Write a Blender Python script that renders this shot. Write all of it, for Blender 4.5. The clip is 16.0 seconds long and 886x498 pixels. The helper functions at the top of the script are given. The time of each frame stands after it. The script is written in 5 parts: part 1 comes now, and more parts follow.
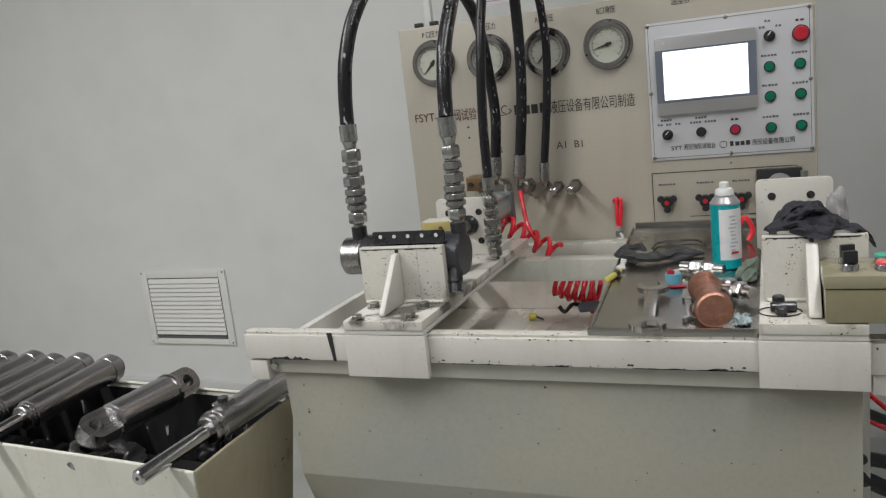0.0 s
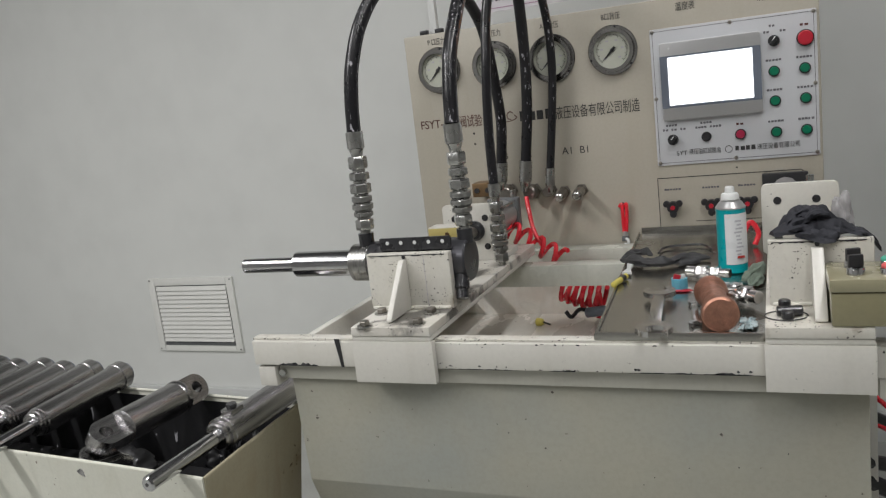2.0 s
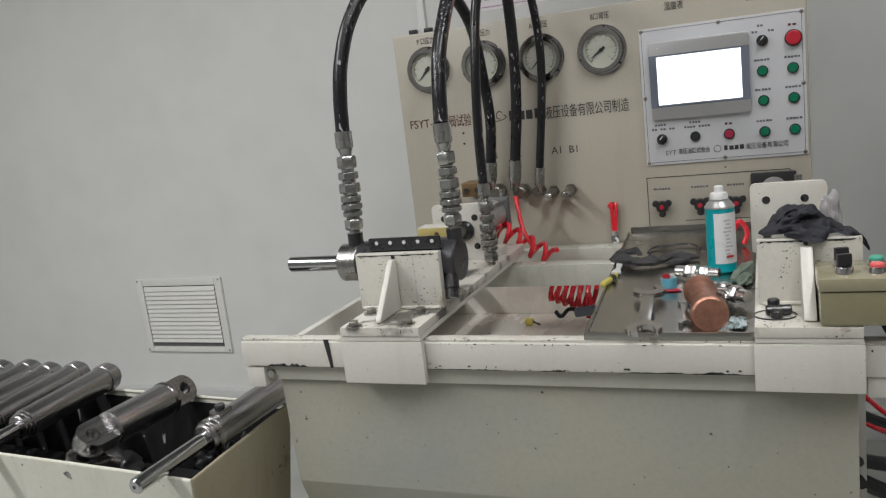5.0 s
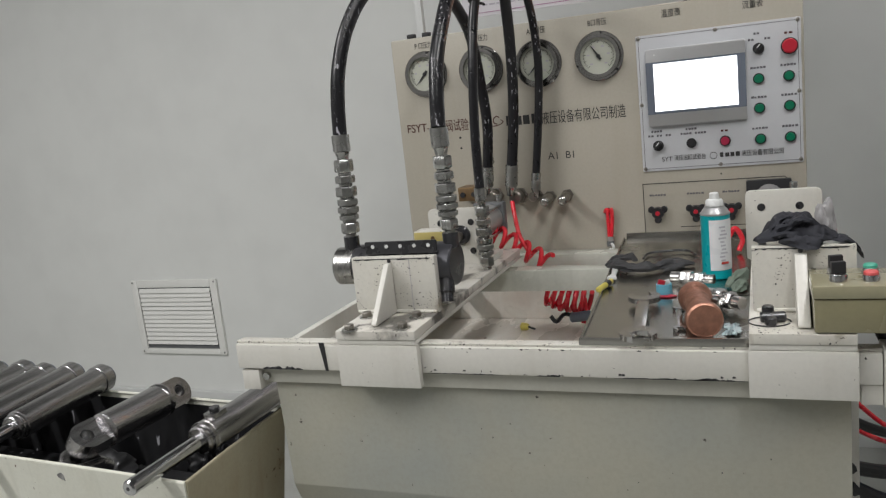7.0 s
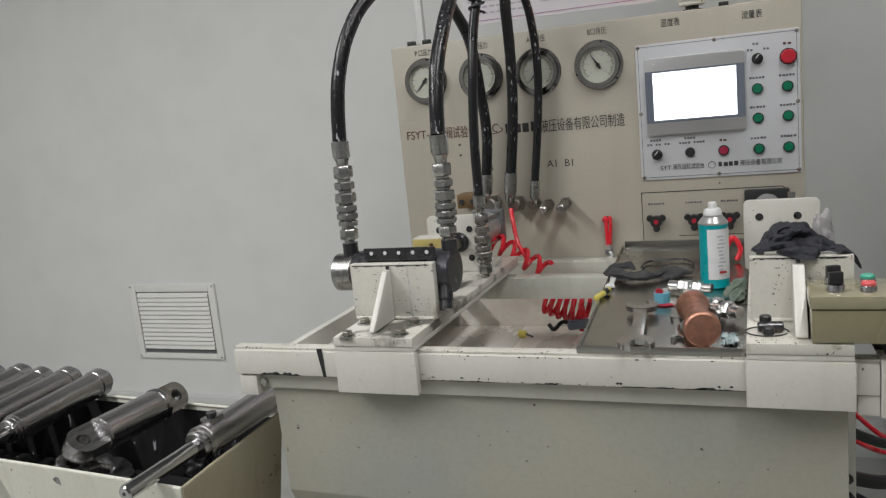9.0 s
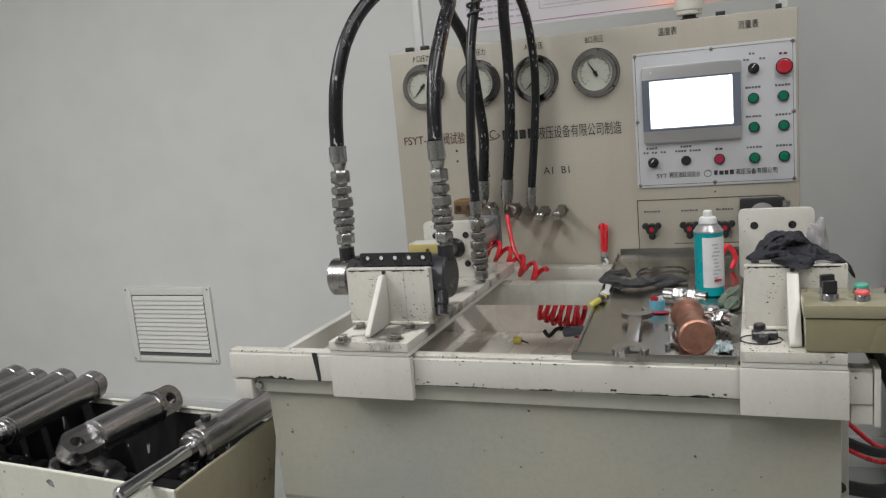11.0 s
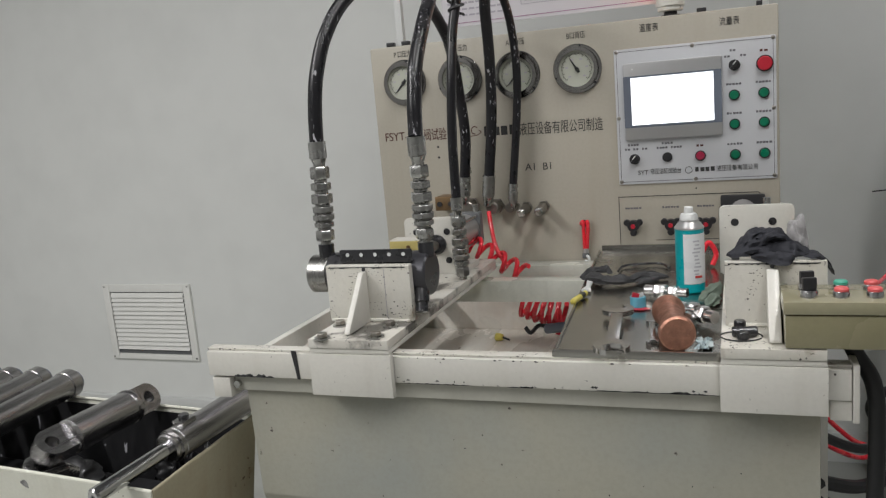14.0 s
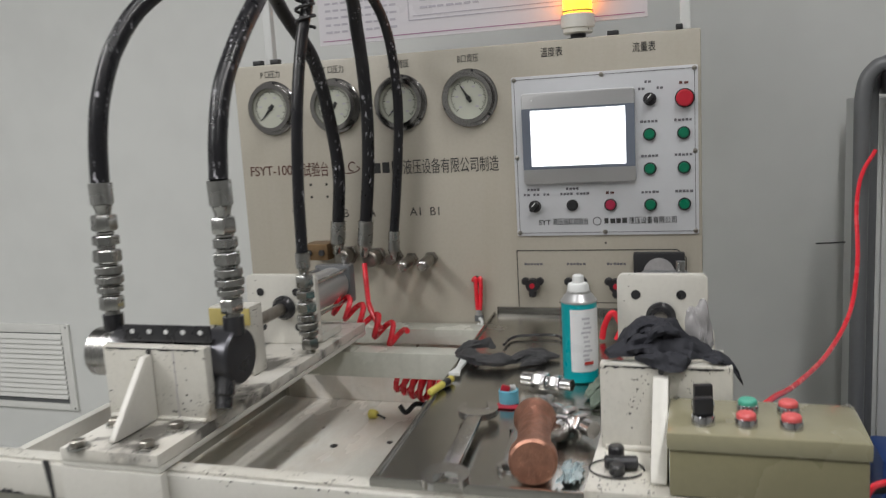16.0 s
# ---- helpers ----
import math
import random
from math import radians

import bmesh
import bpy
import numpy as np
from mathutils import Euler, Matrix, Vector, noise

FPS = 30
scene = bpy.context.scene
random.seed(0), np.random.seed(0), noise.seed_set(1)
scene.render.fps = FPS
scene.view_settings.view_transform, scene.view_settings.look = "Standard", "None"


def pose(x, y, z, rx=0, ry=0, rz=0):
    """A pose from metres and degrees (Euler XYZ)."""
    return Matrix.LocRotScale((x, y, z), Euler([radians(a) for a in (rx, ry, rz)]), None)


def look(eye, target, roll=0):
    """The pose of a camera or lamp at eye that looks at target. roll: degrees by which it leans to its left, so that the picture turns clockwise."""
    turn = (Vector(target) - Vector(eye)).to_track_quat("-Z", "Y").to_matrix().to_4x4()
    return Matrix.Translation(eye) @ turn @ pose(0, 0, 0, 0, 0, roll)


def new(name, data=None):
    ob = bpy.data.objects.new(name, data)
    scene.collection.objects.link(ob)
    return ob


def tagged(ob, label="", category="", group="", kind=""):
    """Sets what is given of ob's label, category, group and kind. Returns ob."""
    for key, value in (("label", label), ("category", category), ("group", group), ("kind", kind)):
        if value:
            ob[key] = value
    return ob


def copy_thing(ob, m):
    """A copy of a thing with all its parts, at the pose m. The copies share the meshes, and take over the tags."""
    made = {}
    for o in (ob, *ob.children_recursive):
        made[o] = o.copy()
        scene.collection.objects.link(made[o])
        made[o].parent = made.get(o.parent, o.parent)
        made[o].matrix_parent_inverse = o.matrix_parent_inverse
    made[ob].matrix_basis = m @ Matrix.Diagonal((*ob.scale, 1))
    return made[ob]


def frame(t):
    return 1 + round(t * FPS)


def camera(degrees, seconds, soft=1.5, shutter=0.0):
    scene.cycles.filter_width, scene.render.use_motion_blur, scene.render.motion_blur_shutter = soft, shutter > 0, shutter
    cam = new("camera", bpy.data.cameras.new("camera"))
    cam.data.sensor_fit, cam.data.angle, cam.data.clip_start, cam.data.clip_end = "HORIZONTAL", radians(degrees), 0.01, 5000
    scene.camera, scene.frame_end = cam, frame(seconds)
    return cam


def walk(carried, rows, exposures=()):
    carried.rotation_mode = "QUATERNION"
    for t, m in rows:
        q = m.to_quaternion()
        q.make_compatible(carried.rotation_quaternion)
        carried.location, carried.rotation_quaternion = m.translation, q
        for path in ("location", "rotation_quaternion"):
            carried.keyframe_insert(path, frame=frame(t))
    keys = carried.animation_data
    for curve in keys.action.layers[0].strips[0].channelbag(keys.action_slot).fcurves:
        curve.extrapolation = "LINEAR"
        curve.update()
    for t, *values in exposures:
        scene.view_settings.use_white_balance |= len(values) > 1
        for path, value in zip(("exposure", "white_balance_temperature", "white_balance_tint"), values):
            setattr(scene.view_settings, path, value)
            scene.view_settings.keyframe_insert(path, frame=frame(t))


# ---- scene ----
cam = camera(57.3, 16.0, soft=1.25, shutter=0.4)
PATH = [
    (0, (0.263, -0.002, 1.518), (-0.492, 1.808, 1.127), -6.4),
    (0.5, (0.264, -0.004, 1.519), (-0.495, 1.806, 1.134), -6.6),
    (1, (0.267, -0.007, 1.52), (-0.499, 1.801, 1.14), -6.7),
    (1.5, (0.265, -0.011, 1.52), (-0.502, 1.797, 1.143), -6.8),
    (2, (0.266, -0.01, 1.52), (-0.503, 1.797, 1.145), -6.8),
    (2.5, (0.264, -0.011, 1.52), (-0.504, 1.798, 1.145), -6.7),
    (3, (0.265, -0.011, 1.52), (-0.5, 1.799, 1.146), -6.8),
    (3.5, (0.266, -0.01, 1.52), (-0.494, 1.802, 1.145), -6.8),
    (4, (0.264, -0.005, 1.519), (-0.489, 1.809, 1.141), -6.8),
    (6.5, (0.264, -0.006, 1.519), (-0.472, 1.815, 1.143), -6.5),
    (7, (0.265, -0.008, 1.52), (-0.471, 1.815, 1.15), -6.2),
    (7.5, (0.266, -0.011, 1.52), (-0.467, 1.814, 1.157), -6.1),
    (8, (0.265, -0.011, 1.52), (-0.467, 1.815, 1.161), -5.9),
    (8.5, (0.265, -0.01, 1.521), (-0.468, 1.816, 1.164), -5.8),
    (9, (0.265, -0.01, 1.522), (-0.466, 1.817, 1.167), -5.7),
    (11.5, (0.267, -0.015, 1.522), (-0.453, 1.82, 1.181), -5.0),
    (12, (0.268, -0.013, 1.522), (-0.45, 1.822, 1.18), -5.0),
    (12.5, (0.267, -0.011, 1.521), (-0.448, 1.825, 1.177), -5.0),
    (13, (0.265, -0.009, 1.521), (-0.443, 1.829, 1.175), -4.9),
    (13.5, (0.266, -0.007, 1.52), (-0.433, 1.834, 1.171), -4.9),
    (14, (0.267, -0.001, 1.52), (-0.416, 1.845, 1.166), -4.9),
    (14.5, (0.289, 0.046, 1.524), (-0.383, 1.897, 1.17), -5.0),
    (15, (0.331, 0.123, 1.53), (-0.335, 1.976, 1.18), -4.9),
    (15.5, (0.395, 0.24, 1.527), (-0.251, 2.104, 1.194), -4.3),
    (16, (0.372, 0.442, 1.525), (-0.232, 2.324, 1.22), -3.3),
]
walk(cam, [(t, look(eye, target, roll)) for t, eye, target, roll in PATH])

# ---------------------------------------------------------------- light
WALL_Y = 3.32
world = bpy.data.worlds.new("room_air")
scene.world = world
world.use_nodes = True
world.node_tree.nodes["Background"].inputs[0].default_value = (0.8, 0.82, 0.85, 1)
world.node_tree.nodes["Background"].inputs[1].default_value = 0.05


def ceiling_lamp(x, y, sx, sy, watts):
    d = bpy.data.lights.new("ceiling_lamp", "AREA")
    d.shape, d.size, d.size_y, d.energy, d.color = "RECTANGLE", sx, sy, watts, (1.0, 0.99, 0.985)
    ob = new("ceiling_lamp", d)
    ob.matrix_world = pose(x, y, 3.36)
    return ob


# rows of fluorescent strips running towards the panel wall
ceiling_lamp(-2.5, -0.2, 0.14, 2.4, 92)
ceiling_lamp(-0.6, 0.2, 0.14, 2.4, 20)
ceiling_lamp(0.8, 0.6, 0.14, 2.4, 40)
ceiling_lamp(-2.2, -2.2, 0.14, 2.4, 20)
# weak extra strip, added only to even out the right side
ceiling_lamp(1.3, -1.5, 0.14, 2.4, 9)


# ---------------------------------------------------------------- materials
def material(name, base, rough=0.5, metal=0.0, other=None, scale=8.0, amount=0.5, fine=120.0, bump=0.05, chips=None, chip_scale=30.0,
             chip_level=0.68, coat=0.0, rough_var=0.12, stretch=None, streak=None, streak_amount=0.5, cluster=None, grime=None, grime_scale=7.0, grime_level=0.58):
    """Painted or bare surface: large stains, fine grain, optional chips and drip streaks."""
    m = bpy.data.materials.new(name)
    m.use_nodes = True
    nt = m.node_tree
    n, l = nt.nodes, nt.links
    b = n["Principled BSDF"]
    tc = n.new("ShaderNodeTexCoord")
    src = tc.outputs["Object"]
    if stretch:
        mp = n.new("ShaderNodeMapping")
        mp.inputs["Scale"].default_value = stretch
        l.new(src, mp.inputs[0])
        src = mp.outputs[0]

    def noise_tex(s, detail=5.0, vec=None):
        t = n.new("ShaderNodeTexNoise")
        t.inputs["Scale"].default_value, t.inputs["Detail"].default_value = s, detail
        l.new(vec or src, t.inputs["Vector"])
        return t.outputs["Fac"]

    def ramp(fac, lo, hi):
        r = n.new("ShaderNodeMapRange")
        r.inputs[1].default_value, r.inputs[2].default_value = lo, hi
        l.new(fac, r.inputs[0])
        return r.outputs[0]

    def mix(fac, a, c):
        x = n.new("ShaderNodeMix")
        x.data_type = "RGBA"
        for sock, v in ((x.inputs[0], fac), (x.inputs[6], a), (x.inputs[7], c)):
            if hasattr(v, "is_linked"):
                l.new(v, sock)
            else:
                sock.default_value = v if isinstance(v, (int, float)) else (*v, 1)
        return x.outputs[2]

    def times(fac, k):
        x = n.new("ShaderNodeMath")
        x.operation = "MULTIPLY"
        x.inputs[1].default_value = k
        l.new(fac, x.inputs[0])
        return x.outputs[0]

    other = other or tuple(c * 0.8 for c in base)
    big, small = noise_tex(scale), noise_tex(fine, 3.0)
    col = mix(times(ramp(big, 0.35, 0.7), amount), base, other)
    col = mix(times(ramp(small, 0.4, 0.75), 0.25 * amount), col, tuple(c * 0.6 for c in base))
    if streak:
        mp = n.new("ShaderNodeMapping")
        mp.inputs["Scale"].default_value = (22, 22, 1.6)
        l.new(tc.outputs["Object"], mp.inputs[0])
        col = mix(times(ramp(noise_tex(1.0, 4.0, mp.outputs[0]), 0.52, 0.75), streak_amount), col, streak)
    if chips:
        hit = ramp(noise_tex(chip_scale, 6.0), chip_level, chip_level + 0.02)
        if cluster:
            both = n.new("ShaderNodeMath")
            both.operation = "MULTIPLY"
            l.new(hit, both.inputs[0])
            l.new(ramp(noise_tex(cluster, 2.0), 0.5, 0.58), both.inputs[1])
            hit = both.outputs[0]
        col = mix(hit, col, chips)
    if grime:
        col = mix(times(ramp(noise_tex(grime_scale, 9.0), grime_level, grime_level + 0.09), 0.85), col, grime)
    l.new(col, b.inputs["Base Color"])
    b.inputs["Metallic"].default_value = metal
    r = n.new("ShaderNodeMapRange")
    r.inputs[3].default_value, r.inputs[4].default_value = max(0.03, rough - rough_var), min(1, rough + rough_var)
    l.new(big, r.inputs[0])
    l.new(r.outputs[0], b.inputs["Roughness"])
    b.inputs["Coat Weight"].default_value = coat
    if bump:
        bp = n.new("ShaderNodeBump")
        bp.inputs["Strength"].default_value, bp.inputs["Distance"].default_value = bump, 0.002
        l.new(small, bp.inputs["Height"])
        l.new(bp.outputs[0], b.inputs["Normal"])
    return m


def glowing(name, colour, strength, base=(0.8, 0.8, 0.8)):
    m = bpy.data.materials.new(name)
    m.use_nodes = True
    b = m.node_tree.nodes["Principled BSDF"]
    b.inputs["Base Color"].default_value = (*base, 1)
    b.inputs["Emission Color"].default_value = (*colour, 1)
    b.inputs["Emission Strength"].default_value = strength
    b.inputs["Roughness"].default_value = 0.25
    return m


WALL = material("wall_paint", (0.76, 0.77, 0.75), 0.45, other=(0.735, 0.745, 0.725), scale=0.5, amount=0.5, fine=5, bump=0.0)
FLOOR = material("floor_paint", (0.4, 0.41, 0.385), 0.4, other=(0.3, 0.3, 0.28), scale=3, amount=0.8)
# unseen ceiling and walls, kept dark to cut bounce and deepen metal reflections
CEIL = material("unseen_dark_ceiling", (0.24, 0.24, 0.25), 0.7, scale=2)
HALL = material("unseen_grey_wall", (0.42, 0.42, 0.41), 0.6, scale=0.8)
CREAM = material("cream_machine_paint", (0.64, 0.625, 0.575), 0.36, other=(0.6, 0.58, 0.52), scale=6, amount=0.45, streak=(0.44, 0.41, 0.34), streak_amount=0.16, chips=(0.05, 0.045, 0.04),
                 chip_scale=130, chip_level=0.69, cluster=14, bump=0.08, coat=0.15)
CREAM_WORN = material("worn_cream_paint", (0.64, 0.625, 0.57), 0.4, other=(0.5, 0.47, 0.4), scale=11, amount=0.6, chips=(0.05, 0.045, 0.04),
                      chip_scale=210, chip_level=0.61, cluster=22, bump=0.15, grime=(0.3, 0.26, 0.2), grime_scale=16, grime_level=0.6)
CREAM_GRIMY = material("oil_blackened_cream_paint", (0.67, 0.65, 0.6), 0.33, other=(0.52, 0.48, 0.41), scale=9, amount=0.6, chips=(0.04, 0.035, 0.03),
                       chip_scale=150, chip_level=0.63, cluster=12, bump=0.15, grime=(0.06, 0.055, 0.05), grime_scale=12, grime_level=0.54)
TANKP = material("tank_paint", (0.4, 0.385, 0.31), 0.36, other=(0.295, 0.32, 0.305), scale=2.4, amount=0.75, streak=(0.34, 0.3, 0.22),
                 streak_amount=0.1, chips=(0.07, 0.06, 0.05), chip_scale=60, chip_level=0.72, coat=0.1)
# flange colour lifted above the tank's, in place of the shadow under it
FLANGEP = material("grey_flange_paint_lightened", (0.5, 0.49, 0.43), 0.38, other=(0.42, 0.42, 0.37), scale=6, amount=0.5, streak=(0.3, 0.28, 0.22), streak_amount=0.2)
BASINP = material("stained_basin_paint", (0.78, 0.77, 0.71), 0.26, other=(0.46, 0.37, 0.3), scale=7, amount=0.65, stretch=(1.0, 0.35, 1.0), streak=(0.74, 0.74, 0.71), streak_amount=0.5, chips=(0.16, 0.11, 0.08),
                  chip_scale=40, chip_level=0.68, cluster=9, grime=(0.36, 0.28, 0.21), grime_scale=9, grime_level=0.63)
PANELP = material("beige_panel_paint", (0.42, 0.39, 0.325), 0.4, other=(0.375, 0.345, 0.285), scale=4, amount=0.45, streak=(0.36, 0.32, 0.25),
                  streak_amount=0.3)
PLATEP = material("white_control_plate", (0.57, 0.58, 0.6), 0.35, scale=6, amount=0.15)
STEEL = material("machined_steel", (0.62, 0.61, 0.6), 0.24, 1.0, scale=20, amount=0.3, fine=200, rough_var=0.08)
TOOLSTEEL = material("oily_tool_steel", (0.56, 0.55, 0.545), 0.22, 1.0, other=(0.42, 0.41, 0.4), scale=40, amount=0.6, fine=220, bump=0.1)
CHROME = material("chromed_rod", (0.56, 0.56, 0.57), 0.14, 1.0, scale=20, amount=0.2, rough_var=0.05)
ZINC = material("zinc_plated_fitting", (0.5, 0.5, 0.485), 0.28, 1.0, other=(0.3, 0.3, 0.285), scale=30, amount=0.6)
STAINLESS = material("oily_stainless_sheet", (0.46, 0.45, 0.42), 0.24, 1.0, other=(0.33, 0.32, 0.29), scale=7, amount=0.6, rough_var=0.14, grime=(0.22, 0.2, 0.17), grime_scale=14,
                     grime_level=0.62)
# lengthwise colour streaks imitate lamp highlights as well as brushing
BARREL = material("brushed_steel_highlight_streaks", (0.52, 0.51, 0.51), 0.24, 1.0, other=(0.26, 0.255, 0.26), scale=70, amount=0.9, rough_var=0.1,
                  fine=330, bump=0.3, stretch=(1, 0.03, 1))
BLACKP = material("black_oily_paint", (0.018, 0.018, 0.02), 0.28, other=(0.04, 0.04, 0.045), scale=30, amount=0.6, coat=0.3)
RUBBER = material("black_rubber_hose", (0.008, 0.008, 0.01), 0.3, other=(0.014, 0.013, 0.016), scale=30, amount=0.4, bump=0.2, chips=(0.4, 0.39, 0.42), chip_scale=120,
                  chip_level=0.62, cluster=14, stretch=(1.6, 1.6, 0.5))
PLAINRUBBER = material("plain_black_rubber", (0.009, 0.009, 0.01), 0.45, other=(0.016, 0.016, 0.017), scale=30, amount=0.4, bump=0.15)
BLACKPLASTIC = material("black_plastic", (0.022, 0.022, 0.024), 0.4)
REDHOSE = material("red_air_hose", (0.82, 0.03, 0.05), 0.26, other=(0.68, 0.025, 0.035), scale=20, coat=0.3)
COPPER = material("hammered_copper", (0.6, 0.31, 0.22), 0.46, 1.0, other=(0.36, 0.19, 0.14), scale=55, amount=0.9, fine=170, bump=1.0)
DIAL = material("dial_white", (0.46, 0.47, 0.4), 0.5, scale=20, amount=0.15)
GAUGERIM = material("polished_gauge_rim", (0.42, 0.41, 0.4), 0.2, 1.0, other=(0.27, 0.26, 0.25), scale=25, amount=0.6, rough_var=0.08)
INK = material("black_ink", (0.03, 0.03, 0.03), 0.6, bump=0)
BROWNINK = material("dark_red_ink", (0.09, 0.028, 0.022), 0.6, bump=0)
REDINK = material("red_ink", (0.5, 0.04, 0.03), 0.6, bump=0)
GREENCAP = material("green_button_cap", (0.0, 0.16, 0.08), 0.3, bump=0)
REDCAP = material("red_button_cap", (0.46, 0.018, 0.035), 0.35, bump=0)
GREENCAP2 = material("pale_green_cap", (0.08, 0.42, 0.3), 0.35, bump=0)
PINKCAP = material("faded_red_cap", (0.72, 0.12, 0.12), 0.4, bump=0)
BEZEL = material("silver_bezel", (0.5, 0.5, 0.5), 0.35, 0.6, scale=10, amount=0.2)
BEZELD = material("grey_bezel", (0.14, 0.16, 0.2), 0.3, scale=10, amount=0.2)
SCREEN = glowing("lit_screen", (0.93, 0.96, 1.0), 1.6)
AMBER = glowing("amber_beacon_glow", (1.0, 0.27, 0.012), 7.5, (0.9, 0.4, 0.05))
BOXP = material("olive_box_paint", (0.24, 0.22, 0.13), 0.26, other=(0.21, 0.19, 0.11), scale=10, amount=0.5, coat=0.5)
# body olive lightened in colour, because the lid top catches more light
BOXTOP = material("olive_lid_paint_top_lit", (0.29, 0.27, 0.175), 0.26, other=(0.25, 0.23, 0.14), scale=10, amount=0.5, coat=0.5, chips=(0.45, 0.44, 0.38), chip_scale=60, chip_level=0.72)
BINP = material("rusty_bin_paint", (0.68, 0.68, 0.6), 0.45, other=(0.62, 0.61, 0.52), scale=13, amount=0.6, streak=(0.46, 0.45, 0.38), streak_amount=0.45,
                chips=(0.14, 0.1, 0.06), chip_scale=110, chip_level=0.69, cluster=8)
# near-black with pale upright flecks, for everything inside the bin
BININ = material("near_black_interior", (0.008, 0.008, 0.009), 0.45, other=(0.016, 0.016, 0.017), scale=20, chips=(0.3, 0.3, 0.32), chip_scale=14, chip_level=0.7, stretch=(3.0, 3.0, 0.6))
LOUVERP = material("white_louver_paint", (0.82, 0.82, 0.79), 0.4, other=(0.74, 0.74, 0.7), scale=12, amount=0.4)
RUSTYP = material("rust_stained_paint", (0.4, 0.37, 0.27), 0.5, other=(0.33, 0.28, 0.18), scale=5, amount=0.8, streak=(0.26, 0.18, 0.1), streak_amount=0.35,
                  chips=(0.1, 0.06, 0.03), chip_scale=60, chip_level=0.64, cluster=9, grime=(0.22, 0.16, 0.09), grime_scale=9, grime_level=0.6)
RAILGREY = material("oil_stained_rail_paint", (0.6, 0.6, 0.54), 0.24, other=(0.46, 0.47, 0.41), scale=8, amount=0.7, coat=0.3, streak=(0.35, 0.35, 0.3), streak_amount=0.35)
COLLAR = material("turned_steel", (0.4, 0.395, 0.38), 0.26, 1.0, other=(0.28, 0.275, 0.265), scale=25, amount=0.5, stretch=(1, 0.2, 0.2), fine=260)
PORTSTEEL = material("dull_port_steel", (0.33, 0.31, 0.28), 0.36, 1.0, other=(0.22, 0.2, 0.18), scale=40, amount=0.7)
DULLSTEEL = material("dull_steel_sheet", (0.44, 0.43, 0.4), 0.24, 1.0, other=(0.22, 0.215, 0.2), scale=6, amount=0.7)
CLOTH = material("black_cotton_cloth", (0.018, 0.019, 0.026), 0.8, other=(0.034, 0.035, 0.042), scale=30, bump=0.3, fine=300)
GLOVECLOTH = material("oily_dark_grey_cloth", (0.05, 0.05, 0.052), 0.6, other=(0.025, 0.025, 0.028), scale=40, bump=0.4, fine=260)
GREYCLOTH = material("grey_cotton_cloth", (0.36, 0.35, 0.35), 0.85, other=(0.2, 0.2, 0.2), scale=30, bump=0.3)
GREENCLOTH = material("sage_cotton_cloth", (0.16, 0.2, 0.16), 0.85, other=(0.1, 0.13, 0.1), scale=30, bump=0.3)
TEAL = material("teal_can_print", (0.0, 0.36, 0.4), 0.3, scale=20, amount=0.1, bump=0)
CANWHITE = material("white_can_print", (0.74, 0.75, 0.76), 0.3, scale=20, amount=0.1, bump=0)
CANCAP = material("white_plastic_cap", (0.72, 0.73, 0.72), 0.45)
YELLOW = material("yellow_plastic", (0.68, 0.58, 0.12), 0.4)
BRASS = material("tarnished_brass", (0.22, 0.14, 0.07), 0.45, 0.6, other=(0.12, 0.075, 0.04), scale=30)
BLUETAPE = material("blue_tape", (0.12, 0.4, 0.52), 0.5, scale=40)
PALEFILM = material("pale_blue_film", (0.42, 0.56, 0.6), 0.2, other=(0.55, 0.6, 0.6), scale=60, amount=0.8)
PAPER = material("laminated_notice", (0.62, 0.6, 0.63), 0.3, scale=4, amount=0.1, bump=0)
DARKTEXT = material("dark_grey_print", (0.13, 0.125, 0.14), 0.6, bump=0)
CRIMSONCAP = material("crimson_button_cap", (0.36, 0.02, 0.06), 0.35, bump=0)
GREYTEXT = material("grey_print", (0.42, 0.4, 0.45), 0.6, bump=0)
GREYTUBE = material("grey_tube_paint", (0.13, 0.135, 0.14), 0.4, scale=9)
CABINET = material("white_cabinet_paint", (0.66, 0.67, 0.66), 0.4, scale=5, amount=0.2)
BLUEPART = material("blue_plastic", (0.02, 0.06, 0.22), 0.4)
OLIVETAG = material("yellow_painted_plate", (0.6, 0.5, 0.18), 0.5)


# ---------------------------------------------------------------- mesh helpers
def base_of(parent):
    v = Vector((0, 0, 0))
    while parent is not None:
        v += parent.location
        parent = parent.parent
    return v


def thing(name, loc, label, category, group="", kind=""):
    ob = new(name)
    ob.empty_display_size = 0.05
    ob.location = loc
    return tagged(ob, label, category, group, kind)


def part(name, bm, mat, parent=None, label="", smooth=True, at=None):
    """Links a mesh as one object; its coordinates are those of the room unless at says where its own origin stands."""
    me = bpy.data.meshes.new(name)
    origin = Vector(at) if at is not None else base_of(parent)
    if at is None:
        bm.transform(Matrix.Translation(-origin))
    bmesh.ops.recalc_face_normals(bm, faces=bm.faces)
    bm.to_mesh(me)
    bm.free()
    me.materials.append(mat)
    if smooth:
        me.shade_smooth()
        me.set_sharp_from_angle(angle=radians(35))
    ob = new(name, me)
    ob.parent = parent
    if at is not None:
        ob.location = origin - base_of(parent)
    return tagged(ob, label)


def structure(name, bm, mat, label, category, smooth=True):
    return tagged(part(name, bm, mat, None, "", smooth), label, category, "", "structure")


